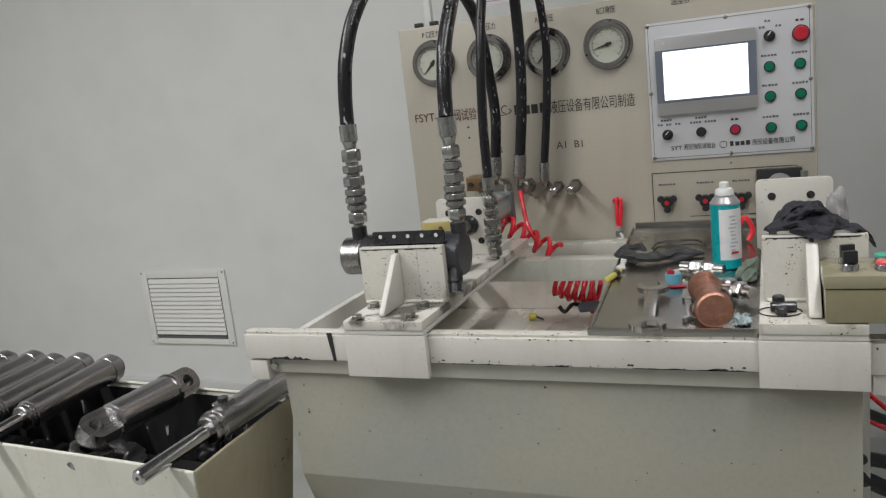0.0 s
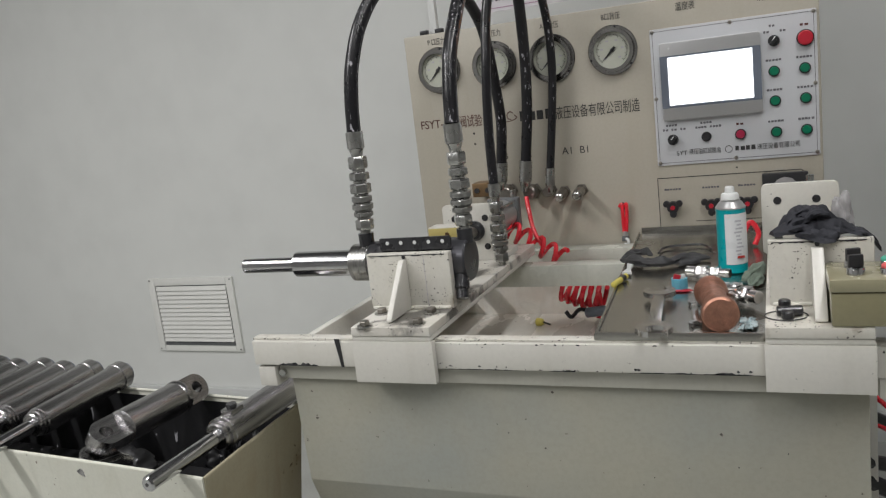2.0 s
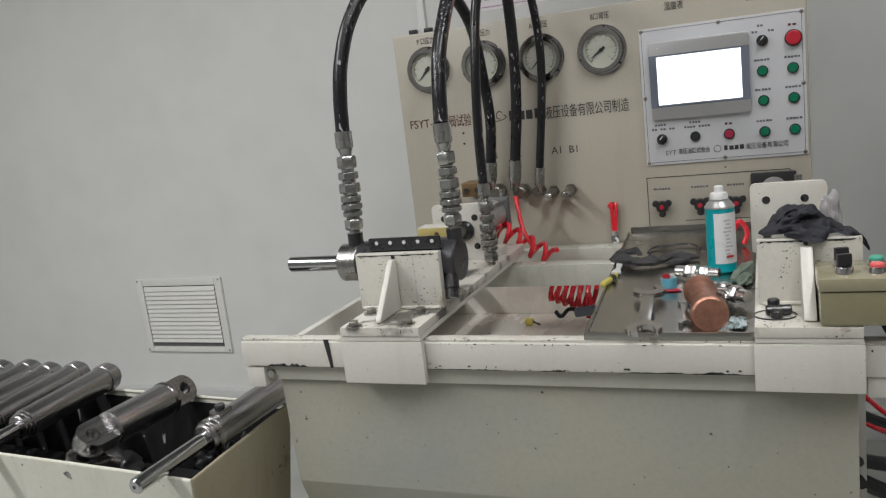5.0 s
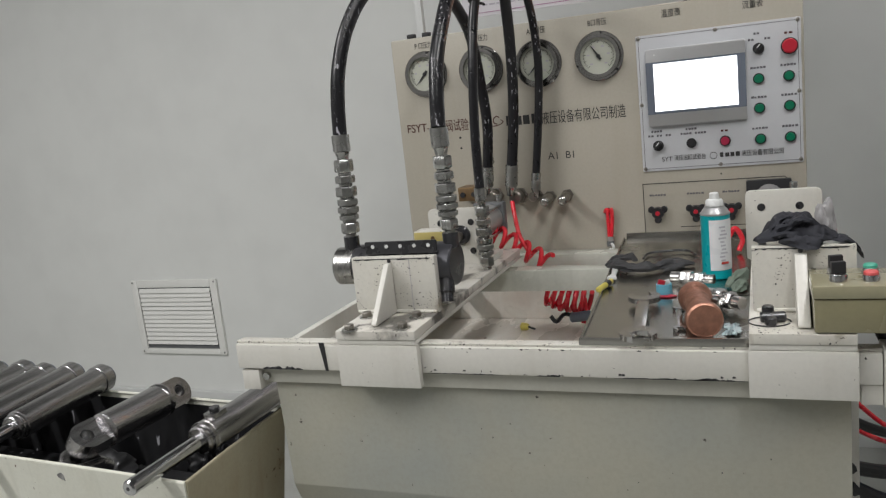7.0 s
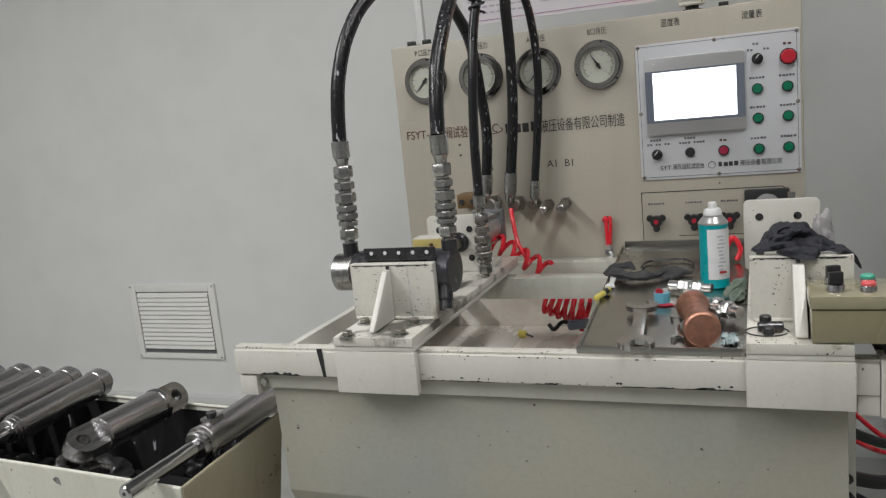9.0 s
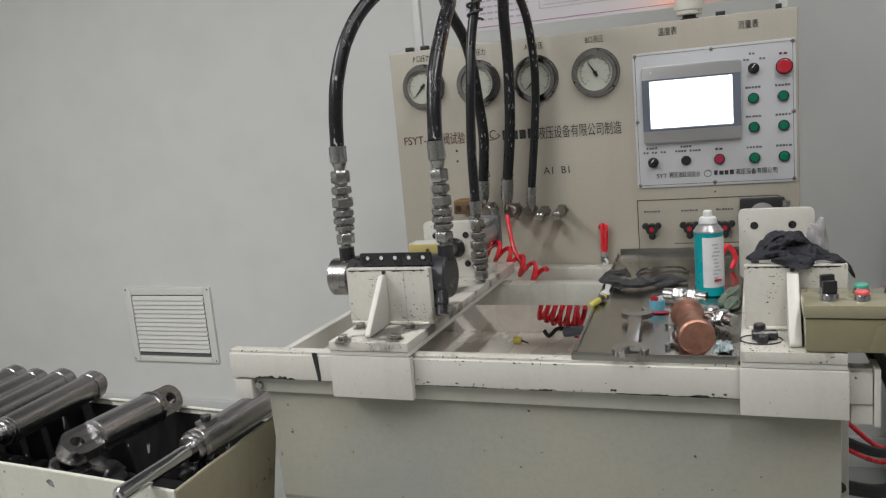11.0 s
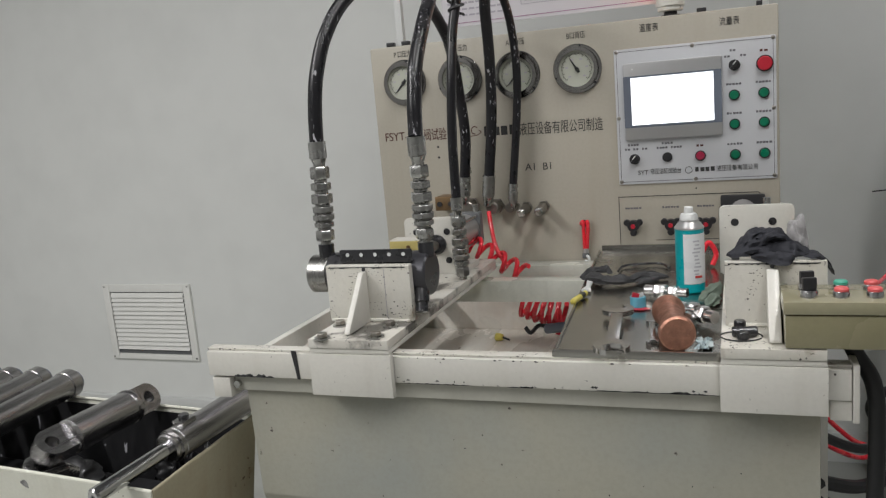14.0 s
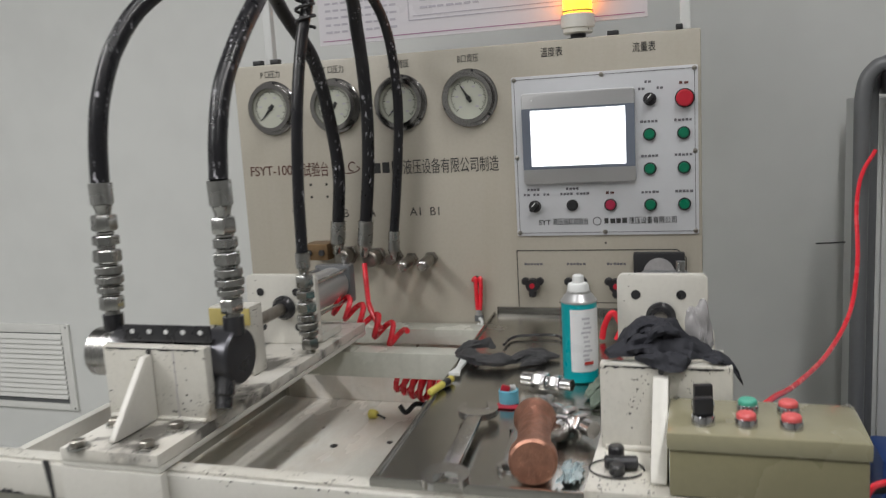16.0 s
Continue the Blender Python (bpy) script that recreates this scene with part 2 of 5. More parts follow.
def box(x0, x1, y0, y1, z0, z1, bevel=0.0, bm=None, turn=None, seg=2):
    bm = bm or bmesh.new()
    c = Vector(((x0 + x1) / 2, (y0 + y1) / 2, (z0 + z1) / 2))
    m = Matrix.Translation(c) @ (turn or Matrix()) @ Matrix.Diagonal((x1 - x0, y1 - y0, z1 - z0, 1))
    r = bmesh.ops.create_cube(bm, size=1, matrix=m)
    if bevel:
        edges = list({e for v in r["verts"] for e in v.link_edges})
        bmesh.ops.bevel(bm, geom=edges, offset=bevel, segments=seg, affect="EDGES", profile=0.6)
    return bm


def lathe(profile, p0, p1, seg=32, bm=None, squash=None):
    """Turned body: profile rows are (distance from p0 towards p1, radius)."""
    bm = bm or bmesh.new()
    p0, p1 = Vector(p0), Vector(p1)
    m = Matrix.Translation(p0) @ (p1 - p0).to_track_quat("Z", "Y").to_matrix().to_4x4()
    rings = []
    for h, r in profile:
        rings.append([bm.verts.new(m @ Vector((r * math.cos(2 * math.pi * i / seg), r * math.sin(2 * math.pi * i / seg), h))) for i in range(seg)])
    for a, b in zip(rings, rings[1:]):
        for i in range(seg):
            bm.faces.new((a[i], a[(i + 1) % seg], b[(i + 1) % seg], b[i]))
    bm.faces.new(rings[0][::-1])
    bm.faces.new(rings[-1])
    return bm


def rod(p0, p1, r, seg=24, bm=None, bevel=0.0):
    h = (Vector(p1) - Vector(p0)).length
    prof = [(0, r), (h, r)] if not bevel else [(0, r - bevel), (bevel, r), (h - bevel, r), (h, r - bevel)]
    return lathe(prof, p0, p1, seg, bm)


def ring(p0, p1, r_in, r_out, seg=32, bm=None):
    bm = bm or bmesh.new()
    p0, p1 = Vector(p0), Vector(p1)
    h = (p1 - p0).length
    m = Matrix.Translation(p0) @ (p1 - p0).to_track_quat("Z", "Y").to_matrix().to_4x4()
    rows = [(0, r_in), (0, r_out), (h, r_out), (h, r_in)]
    rings = [[bm.verts.new(m @ Vector((r * math.cos(2 * math.pi * i / seg), r * math.sin(2 * math.pi * i / seg), d))) for i in range(seg)] for d, r in rows]
    for k in range(4):
        a, b = rings[k], rings[(k + 1) % 4]
        for i in range(seg):
            bm.faces.new((a[i], a[(i + 1) % seg], b[(i + 1) % seg], b[i]))
    return bm


def smooth_path(pts, steps=10):
    """Catmull-Rom through the points."""
    p = [Vector(q) for q in pts]
    p = [2 * p[0] - p[1]] + p + [2 * p[-1] - p[-2]]
    out = []
    for i in range(1, len(p) - 2):
        for k in range(steps):
            t = k / steps
            a, b, c, d = p[i - 1:i + 3]
            out.append(0.5 * ((2 * b) + (c - a) * t + (2 * a - 5 * b + 4 * c - d) * t * t + (3 * b - a - 3 * c + d) * t ** 3))
    return out + [p[-2]]


def sweep(pts, r, seg=12, bm=None, steps=10, raw=False):
    """A round hose or cable along the points."""
    bm = bm or bmesh.new()
    path = [Vector(q) for q in pts] if raw else smooth_path(pts, steps)
    side, rings = None, []
    for i, p in enumerate(path):
        d = (path[min(i + 1, len(path) - 1)] - path[max(i - 1, 0)]).normalized()
        if side is None:
            side = d.orthogonal().normalized()
        side = (side - d * side.dot(d)).normalized()
        up = d.cross(side)
        rings.append([bm.verts.new(p + r * (math.cos(2 * math.pi * k / seg) * side + math.sin(2 * math.pi * k / seg) * up)) for k in range(seg)])
    for a, b in zip(rings, rings[1:]):
        for k in range(seg):
            bm.faces.new((a[k], a[(k + 1) % seg], b[(k + 1) % seg], b[k]))
    bm.faces.new(rings[0][::-1])
    bm.faces.new(rings[-1])
    return bm


def prism(outline, axis, a, b, bm=None, bevel=0.0):
    """A flat outline of (u, v) pushed out from a to b along axis x, y or z."""
    bm = bm or bmesh.new()
    place = {"x": lambda u, v, w: (w, u, v), "y": lambda u, v, w: (u, w, v), "z": lambda u, v, w: (u, v, w)}[axis]
    lo = [bm.verts.new(place(u, v, a)) for u, v in outline]
    hi = [bm.verts.new(place(u, v, b)) for u, v in outline]
    n = len(outline)
    faces = [bm.faces.new(lo[::-1]), bm.faces.new(hi)]
    for i in range(n):
        faces.append(bm.faces.new((lo[i], lo[(i + 1) % n], hi[(i + 1) % n], hi[i])))
    if bevel:
        bmesh.ops.recalc_face_normals(bm, faces=faces)
        bmesh.ops.bevel(bm, geom=list({e for f in faces for e in f.edges}), offset=bevel, segments=2, affect="EDGES", profile=0.6)
    return bm


def rounded(x0, x1, z0, z1, r, seg=5):
    out = []
    for cx, cz, a0 in ((x1 - r, z1 - r, 0), (x0 + r, z1 - r, 90), (x0 + r, z0 + r, 180), (x1 - r, z0 + r, 270)):
        for k in range(seg + 1):
            a = radians(a0 + 90 * k / seg)
            out.append((cx + r * math.cos(a), cz + r * math.sin(a)))
    return out


def hexagon(p0, p1, r, bm=None):
    h = (Vector(p1) - Vector(p0)).length
    return lathe([(0, r * 0.9), (h * 0.12, r), (h * 0.88, r), (h, r * 0.9)], p0, p1, 6, bm)


def lettering(body, size, x, y, z, parent, mat=INK, name="lettering", align="LEFT", label="", squeeze=1.0):
    """Raised print on a face that looks towards -y; x, z give its baseline."""
    c = bpy.data.curves.new(name, "FONT")
    c.body, c.size, c.align_x, c.extrude = body, size, align, 0.0004
    tmp = new("print_tmp", c)
    dg = bpy.context.evaluated_depsgraph_get()
    me = bpy.data.meshes.new_from_object(tmp.evaluated_get(dg))
    bpy.data.objects.remove(tmp)
    bm = bmesh.new()
    bm.from_mesh(me)
    bm.transform(pose(x, y, z, 90, 0, 0) @ Matrix.Diagonal((squeeze, 1, 1, 1)))
    return part(name, bm, mat, parent, label, smooth=False)


def print_bars(x, z, w, h, y, count, bm=None, seed=1):
    """Plain bars for print that cannot be made out."""
    bm = bm or bmesh.new()
    rnd = random.Random(seed)
    step = w / count
    for i in range(count):
        k = 0.62 + 0.25 * rnd.random()
        box(x + i * step, x + i * step + step * k, y - 0.0008, y, z - h / 2, z + h / 2 * (0.6 + 0.4 * rnd.random()), bm=bm)
    return bm
# ---------------------------------------------------------------- room
X0, X1, Y0 = -4.2, 3.2, -4.0
structure("floor", box(X0 - 0.1, X1 + 0.1, Y0 - 0.1, WALL_Y + 0.1, -0.1, 0), FLOOR, "worn pale grey painted workshop floor", "floor")
wall_n = structure("wall_north", box(X0, X1, WALL_Y, WALL_Y + 0.1, 0, 3.4), WALL, "plain pale grey painted sandwich panel wall", "wall")
# these three walls and the ceiling are unseen, added around the bench
structure("wall_south", box(X0, X1, Y0 - 0.1, Y0, 0, 3.4), HALL, "unseen grey wall, added to close the room", "wall")
structure("wall_west", box(X0 - 0.1, X0, Y0, WALL_Y, 0, 3.4), HALL, "unseen grey wall, added to close the room", "wall")
structure("wall_east", box(X1, X1 + 0.1, Y0, WALL_Y, 0, 3.4), HALL, "unseen grey wall, added to close the room", "wall")
structure("ceiling", box(X0 - 0.1, X1 + 0.1, Y0 - 0.1, WALL_Y + 0.1, 3.4, 3.5), CEIL, "unseen dark ceiling, added to cut bounced light", "ceiling")
bm = box(X0, X1, WALL_Y - 0.02, WALL_Y - 0.001, 0.0, 0.06, 0.003)
box(X0, X1, WALL_Y - 0.028, WALL_Y - 0.001, 0.064, 0.125, 0.006, bm)
structure("baseboard", bm, CABINET, "white metal base channel along the wall", "baseboard")

louver = thing("wall_louver", (-2.62, WALL_Y, 0.53), "white metal ventilation louver set in the wall", "vent")
lx0, lx1, lz0, lz1 = -2.88, -2.333, 0.328, 0.731
y = WALL_Y - 0.016
for a in ((lx0, lx0 + 0.04, lz0, lz1), (lx1 - 0.04, lx1, lz0, lz1), (lx0 + 0.041, lx1 - 0.041, lz1 - 0.04, lz1), (lx0 + 0.041, lx1 - 0.041, lz0, lz0 + 0.029)):
    part("frame_bar", box(a[0], a[1], y, WALL_Y - 0.001, a[2], a[3], 0.003), LOUVERP, louver)
# dark sheet whose colour gives the shade in the slat gaps
part("gap_shade_sheet", box(lx0 + 0.041, lx1 - 0.041, WALL_Y - 0.007, WALL_Y - 0.0055, lz0 + 0.03, lz1 - 0.041), GREYTUBE, louver)
n = 13
for i in range(n):
    z = lz0 + 0.053 + (lz1 - lz0 - 0.099) * (i + 0.5) / n
    lean = -24 + 9 * noise.noise((i * 0.7, 3.0, 0.0))
    part("slat", box(lx0 + 0.0465, lx1 - 0.0465, WALL_Y - 0.0135, WALL_Y - 0.0120, z - 0.0123, z + 0.0123, turn=pose(0, 0, 0, lean)), LOUVERP, louver, smooth=False)
for sx in (lx0 + 0.012, lx1 - 0.012):
    for sz in (lz0 + 0.012, lz1 - 0.012):
        part("screw", rod((sx, y + 0.001, sz), (sx, y - 0.002, sz), 0.005, 10), ZINC, louver)

# ---------------------------------------------------------------- test bench frame and tank
bench = thing("test_bench", (-0.17, 1.8, 0.0), "chipped cream steel hydraulic test bench with a grey tank", "test bench")
part("front_rail", box(-0.795, 0.436, 1.375, 1.412, 0.992, 1.046, 0.004), CREAM, bench, "chipped cream steel rail")
part("rail_cap", box(-0.796, 0.436, 1.383, 1.41, 1.0465, 1.051, 0.001), CREAM_WORN, bench)
part("rail_foot", box(-0.79, -0.747, 1.377, 1.43, 0.944, 0.988, 0.003), CREAM, bench)
part("end_plate", box(0.404, 0.436, 1.379, 1.43, 0.957, 0.991, 0.002), CREAM, bench)
part("end_post", box(0.437, 0.447, 1.374, 1.44, 0.955, 1.053, 0.002), CREAM, bench)
part("rail_flange", box(-0.745, 0.436, 1.392, 1.46, 0.957, 0.9915, 0.002), FLANGEP, bench, "grey painted flange under the rail, lightened against the tank's shade")
part("flange_bolt", rod((-0.735, 1.395, 0.972), (-0.735, 1.383, 0.972), 0.008, 12), ZINC, bench)
part("rail_band", prism([(-0.589, 1.0525), (-0.577, 1.0525), (-0.574, 0.992), (-0.58, 0.992)], "y", 1.3735, 1.3748), BLACKPLASTIC, bench, "black tape band round the rail")
part("side_rail", prism([(-0.69, 0.985), (-0.635, 0.985), (-0.635, 1.0), (-0.672, 1.0), (-0.672, 1.044), (-0.69, 1.044)], "y", 1.414, 2.33, bevel=0.002), CREAM, bench)
part("rear_rail", box(-0.634, 0.384, 2.03, 2.085, 0.982, 1.04, 0.004), RAILGREY, bench, "cream steel rear rail, oil stained")
part("rear_rim", box(-0.634, 0.384, 2.27, 2.335, 0.99, 1.03, 0.004), RAILGREY, bench)
for lx in (-0.745, 0.40):
    for ly in (1.62, 2.3):
        part("bench_leg", box(lx - 0.022, lx + 0.022, ly - 0.022, ly + 0.022, 0, 0.984, 0.003), CREAM, bench)
# tank: an upright front with a fold, then a slope inwards
part("tank_front", prism([(1.404, 0.956), (1.404, 0.715), (1.50, 0.45), (1.512, 0.45), (1.417, 0.715), (1.417, 0.956)], "x", -0.726, 0.392, bevel=0.002), TANKP, bench,
     "grey-beige painted tank front with faint drips")
part("tank_side", prism([(1.418, 0.965), (1.418, 0.715), (1.513, 0.45), (2.2, 0.45), (2.33, 0.715), (2.33, 0.965)], "x", -0.726, -0.71), TANKP, bench)
part("tank_side", prism([(1.418, 0.965), (1.418, 0.715), (1.513, 0.45), (2.2, 0.45), (2.33, 0.715), (2.33, 0.965)], "x", 0.376, 0.392), TANKP, bench)
for ob in [o for o in bench.children if o.name.startswith("tank_")]:
    for v in ob.data.vertices:
        z = v.co.z
        if v.co.x + bench.location.x < -0.5:
            v.co.x += (0.965 - z) * 0.03
part("tank_bottom", box(-0.69, 0.376, 1.515, 2.2, 0.45, 0.465), TANKP, bench)
part("basin_floor", box(-0.709, 0.375, 1.419, 2.325, 0.805, 0.82), BASINP, bench, "oil stained basin floor")
part("basin_lip", box(-0.689, 0.375, 2.318, 2.326, 0.821, 0.985), BASINP, bench)
for k, (hx, hy) in enumerate(((-0.52, 1.86), (-0.42, 2.02), (-0.36, 1.76), (-0.30, 2.06), (-0.25, 1.72), (-0.36, 1.60), (-0.18, 1.62), (-0.14, 1.95))):
    part("drain_hole", rod((hx, hy, 0.8205), (hx, hy, 0.8222), 0.007 + 0.002 * (k % 3), 14), BLACKP, bench)


def chipped_edge(x0, x1, z, y, depth, seed, parent):
    """A jagged patch of bare dark metal along a lower edge."""
    rnd = random.Random(seed)
    n = max(6, int((x1 - x0) / 0.006))
    up = []
    for i in range(n + 1):
        f = i / n
        up.append((x0 + (x1 - x0) * f, z + depth * (0.25 + rnd.random()) * min(1, 6 * f, 6 * (1 - f) + 0.1)))
    low = [(x1, z), (x0, z)]
    return part("chipped_edge", prism(up + low, "y", y - 0.0006, y), BLACKP, parent, smooth=False)


chipped_edge(-0.735, -0.635, 0.9925, 1.375, 0.007, 1, bench)
chipped_edge(0.005, 0.235, 0.9925, 1.375, 0.0022, 2, bench)
chipped_edge(-0.36, -0.2, 0.9925, 1.375, 0.0016, 3, bench)
chipped_edge(-0.14, -0.09, 0.9925, 1.375, 0.003, 4, bench)
chipped_edge(0.15, 0.2, 0.9925, 1.375, 0.004, 5, bench)
rnd = random.Random(8)
for i in range(34):
    px, w = rnd.uniform(-0.36, 0.22), rnd.uniform(0.0015, 0.009)
    pz, h = rnd.choice(((1.0435, 0.002), (1.0445, 0.001), (0.9945, 0.0012), (0.9945, 0.002), (0.999, 0.0026)))
    outline = [(px, pz), (px + w * 0.5, pz - h * rnd.random()), (px + w, pz), (px + w * 0.8, pz + h * rnd.random()), (px + w * 0.35, pz + h)]
    part("paint_chip", prism(outline, "y", 1.3744, 1.375), BLACKP, bench, smooth=False)
for i in range(9):
    px, pz, w = rnd.uniform(-0.6, 0.34), rnd.uniform(0.74, 0.93), rnd.uniform(0.001, 0.0022)
    part("paint_chip", prism([(px, pz), (px + w, pz - w * 0.4), (px + 1.5 * w, pz + w * 0.5), (px + w * 0.6, pz + w)], "y", 1.4034, 1.404), BLACKP, bench, smooth=False)

nut = thing("ear_plug", (-0.395, 2.193, 0.821), "small yellow foam plug lying on the basin floor", "plug")
part("body", lathe([(0, 0.007), (0.004, 0.012), (0.018, 0.011), (0.024, 0.008)], (-0.405, 2.193, 0.834), (-0.38, 2.19, 0.834), 14), YELLOW, nut)
part("tip", rod((-0.381, 2.19, 0.834), (-0.36, 2.185, 0.828), 0.003, 8), BLACKPLASTIC, nut)


# ---------------------------------------------------------------- sliding clamps with their brackets
def bolt(x, y, z, parent, r=0.011, label=""):
    b = part("bolt", rod((x, y, z), (x, y, z + 0.003), r * 1.45, 20), ZINC, parent, label)
    part("bolt_head", hexagon((x, y, z + 0.003), (x, y, z + 0.012), r), PORTSTEEL, b)
    return b


def cross_slide(x0, x1, foot, label, top_paint):
    s = thing("cross_slide", ((x0 + x1) / 2, 1.7, 1.046), label, "slide", "cross slides")
    part("clamp_block", box(x0 - 0.002, x1 + 0.002, 1.357, 1.373, foot, 1.0535, 0.002), CREAM, s)
    part("slide_plate", box(x0, x1, 1.359, 2.12, 1.0545, 1.064, 0.0015), CREAM, s)
    part("upper_plate", box(x0, x1, 1.357, 2.12, 1.0645, 1.083, 0.002), top_paint, s, "worn cream plate with scratched edges")
    return s


left_slide = cross_slide(-0.537, -0.365, 0.967, "cream steel cross slide resting over both rails", CREAM_GRIMY)
right_slide = cross_slide(0.237, 0.398, 0.971, "cream steel cross slide carrying the control box", CREAM_WORN)


def angle_bracket(x0, x1, gx, y, top, label, gusset_w=0.012):
    b = thing("angle_bracket", ((x0 + x1) / 2, y, 1.083), label, "bracket", "angle brackets")
    part("upright_plate", box(x0, x1, y, y + 0.02, 1.0835, top, 0.003), CREAM_WORN, b, "chipped cream upright plate")
    part("gusset", prism([(y - 0.001, 1.0845), (y - 0.105, 1.0845), (y - 0.105, 1.09), (y - 0.018, top - 0.012), (y - 0.001, top - 0.012)], "x", gx - gusset_w / 2, gx + gusset_w / 2, bevel=0.003), CREAM, b)
    part("pin_hole", rod((gx, y - 0.001, top - 0.008), (gx, y - 0.003, top - 0.008), 0.004, 12), BLACKP, b)
    part("weld_bead", sweep([(x0 + 0.006, y - 0.002, 1.086), ((x0 + x1) / 2, y - 0.003, 1.087), (x1 - 0.006, y - 0.002, 1.086)], 0.004, 8), CREAM_WORN, b)
    return b


brl = angle_bracket(-0.551, -0.361, -0.462, 1.487, 1.203, "worn cream welded angle bracket holding the test cylinder")
for bx, by in ((-0.506, 1.362), (-0.511, 1.452), (-0.398, 1.452), (-0.397, 1.378)):
    bolt(bx, by, 1.0835, brl)
part("seam_line", box(-0.4182, -0.4174, 1.4864, 1.487, 1.09, 1.2), GREYTEXT, brl)
brr = angle_bracket(0.244, 0.411, 0.323, 1.487, 1.201, "worn cream welded angle bracket beside the control box", 0.02)

for x0_, x1_, z_, s_ in ((-0.545, -0.37, 1.1985, 21), (0.25, 0.40, 1.197, 22)):
    rnd = random.Random(s_)
    top_ = []
    for i in range(31):
        top_.append((x0_ + (x1_ - x0_) * i / 30, z_ - 0.0025 * rnd.random() ** 2))
    part("worn_edge", prism([(x0_, z_ + 0.0012), (x1_, z_ + 0.0012)] + top_[::-1], "y", 1.4864, 1.487), BLACKP, brl if s_ == 21 else brr, smooth=False)


def spatter(parent, x0, x1, y, z0, z1, count, seed, upright):
    """Flecks of lost paint, each a small ragged patch."""
    rnd = random.Random(seed)
    for i in range(count):
        px, pz, w = rnd.uniform(x0, x1), z0 + (z1 - z0) * rnd.random() ** 1.6, rnd.uniform(0.0006, 0.002)
        pts = [(px + w * (0.6 + rnd.random()) * math.cos(a), pz + w * (0.5 + 0.6 * rnd.random()) * math.sin(a)) for a in (0, 1.05, 2.1, 3.14, 4.2, 5.25)]
        part("paint_fleck", prism(pts, "y", y - 0.0005, y) if upright else prism(pts, "z", y, y + 0.0005), BLACKP, parent, smooth=False)


spatter(brl, -0.43, -0.368, 1.487, 1.095, 1.19, 14, 31, True)
spatter(brl, -0.545, -0.43, 1.487, 1.092, 1.13, 7, 32, True)
spatter(left_slide, -0.53, -0.372, 1.083, 1.362, 1.48, 26, 33, False)
spatter(brr, 0.25, 0.31, 1.487, 1.092, 1.19, 3, 34, True)
spatter(right_slide, 0.242, 0.33, 1.083, 1.362, 1.48, 12, 35, False)
spatter(left_slide, -0.46, -0.372, 1.083, 1.55, 1.9, 16, 36, False)

# loose clamp hardware on the right slide
hw = thing("clamp_bolt", (0.27, 1.43, 1.083), "black socket bolts with a loose wire ring on the slide", "bolt")
part("bolt_shank", rod((0.268, 1.44, 1.084), (0.268, 1.44, 1.108), 0.010, 16, bevel=0.002), BLACKP, hw)
part("bolt_cap", rod((0.272, 1.405, 1.084), (0.272, 1.405, 1.098), 0.010, 16, bevel=0.002), BLACKP, hw)
part("washer_stack", rod((0.255, 1.42, 1.093), (0.296, 1.425, 1.093), 0.009, 14, bevel=0.002), BLACKP, hw)
part("wire_ring", sweep([(0.27 + 0.034 * math.cos(a * math.pi / 8), 1.42 + 0.028 * math.sin(a * math.pi / 8), 1.0853) for a in range(16)], 0.0012, 6), INK, hw)


def rear_plate(x0, x1, top, y, label):
    b = thing("rear_plate", ((x0 + x1) / 2, y, 1.083), label, "bracket", "rear clamp plates")
    part("plate", prism(rounded(x0, x1, 1.0835, top, 0.012), "y", y, y + 0.016, bevel=0.002), CREAM, b)
    for hx in (x0 + 0.033, x1 - 0.045):
        part("bolt_hole", rod((hx, y + 0.001, top - 0.037), (hx, y - 0.0012, top - 0.037), 0.0085, 18), BLACKP, b)
        part("bolt_hole", rod((hx, y + 0.001, 1.12), (hx, y - 0.0012, 1.12), 0.0085, 18), BLACKP, b)
    part("foot", box(x0, x1, y + 0.017, y + 0.11, 1.0838, 1.1, 0.002), CREAM, b)
    return b


rpl = rear_plate(-0.55, -0.388, 1.232, 1.93, "cream steel clamp plate with bolt holes behind the test cylinder")
rpr = rear_plate(0.229, 0.385, 1.241, 1.895, "cream steel clamp plate with bolt holes behind the rag")


def air_cylinder(x, z, y, length, label, group="air clamp cylinders"):
    a = thing("air_cylinder", (x, y, z), label, "pneumatic cylinder", group)
    part("bushing", lathe([(0, 0.020), (0.008, 0.026), (0.014, 0.026)], (x, y - 0.014, z), (x, y, z), 24), BLACKP, a)
    part("piston_rod", rod((x, y - 0.014, z), (x, y - 0.125, z - 0.002), 0.0125, 20, bevel=0.002), PORTSTEEL, a)
    part("front_cap", box(x - 0.045, x + 0.045, y + 0.017, y + 0.045, z - 0.045, z + 0.045, 0.006), BLACKPLASTIC, a)
    part("tube", rod((x, y + 0.045, z), (x, y + length - 0.03, z), 0.041, 32), BEZEL, a, "grey anodised aluminium tube")
    part("rear_cap", box(x - 0.046, x + 0.046, y + length - 0.03, y + length, z - 0.046, z + 0.046, 0.006), GREYTUBE, a)
    for sx in (-0.036, 0.036):
        for sz in (-0.036, 0.036):
            part("tie_rod", rod((x + sx, y + 0.045, z + sz), (x + sx, y + length - 0.031, z + sz), 0.004, 10), STEEL, a)
    part("air_port", rod((x + 0.03, y + length - 0.015, z + 0.046), (x + 0.03, y + length - 0.015, z + 0.066), 0.009, 12), ZINC, a)
    return a


air_cylinder(-0.463, 1.162, 1.93, 0.27, "grey pneumatic clamp cylinder with dark square end caps")
air_cylinder(0.305, 1.165, 1.895, 0.2, "grey pneumatic clamp cylinder behind its plate")

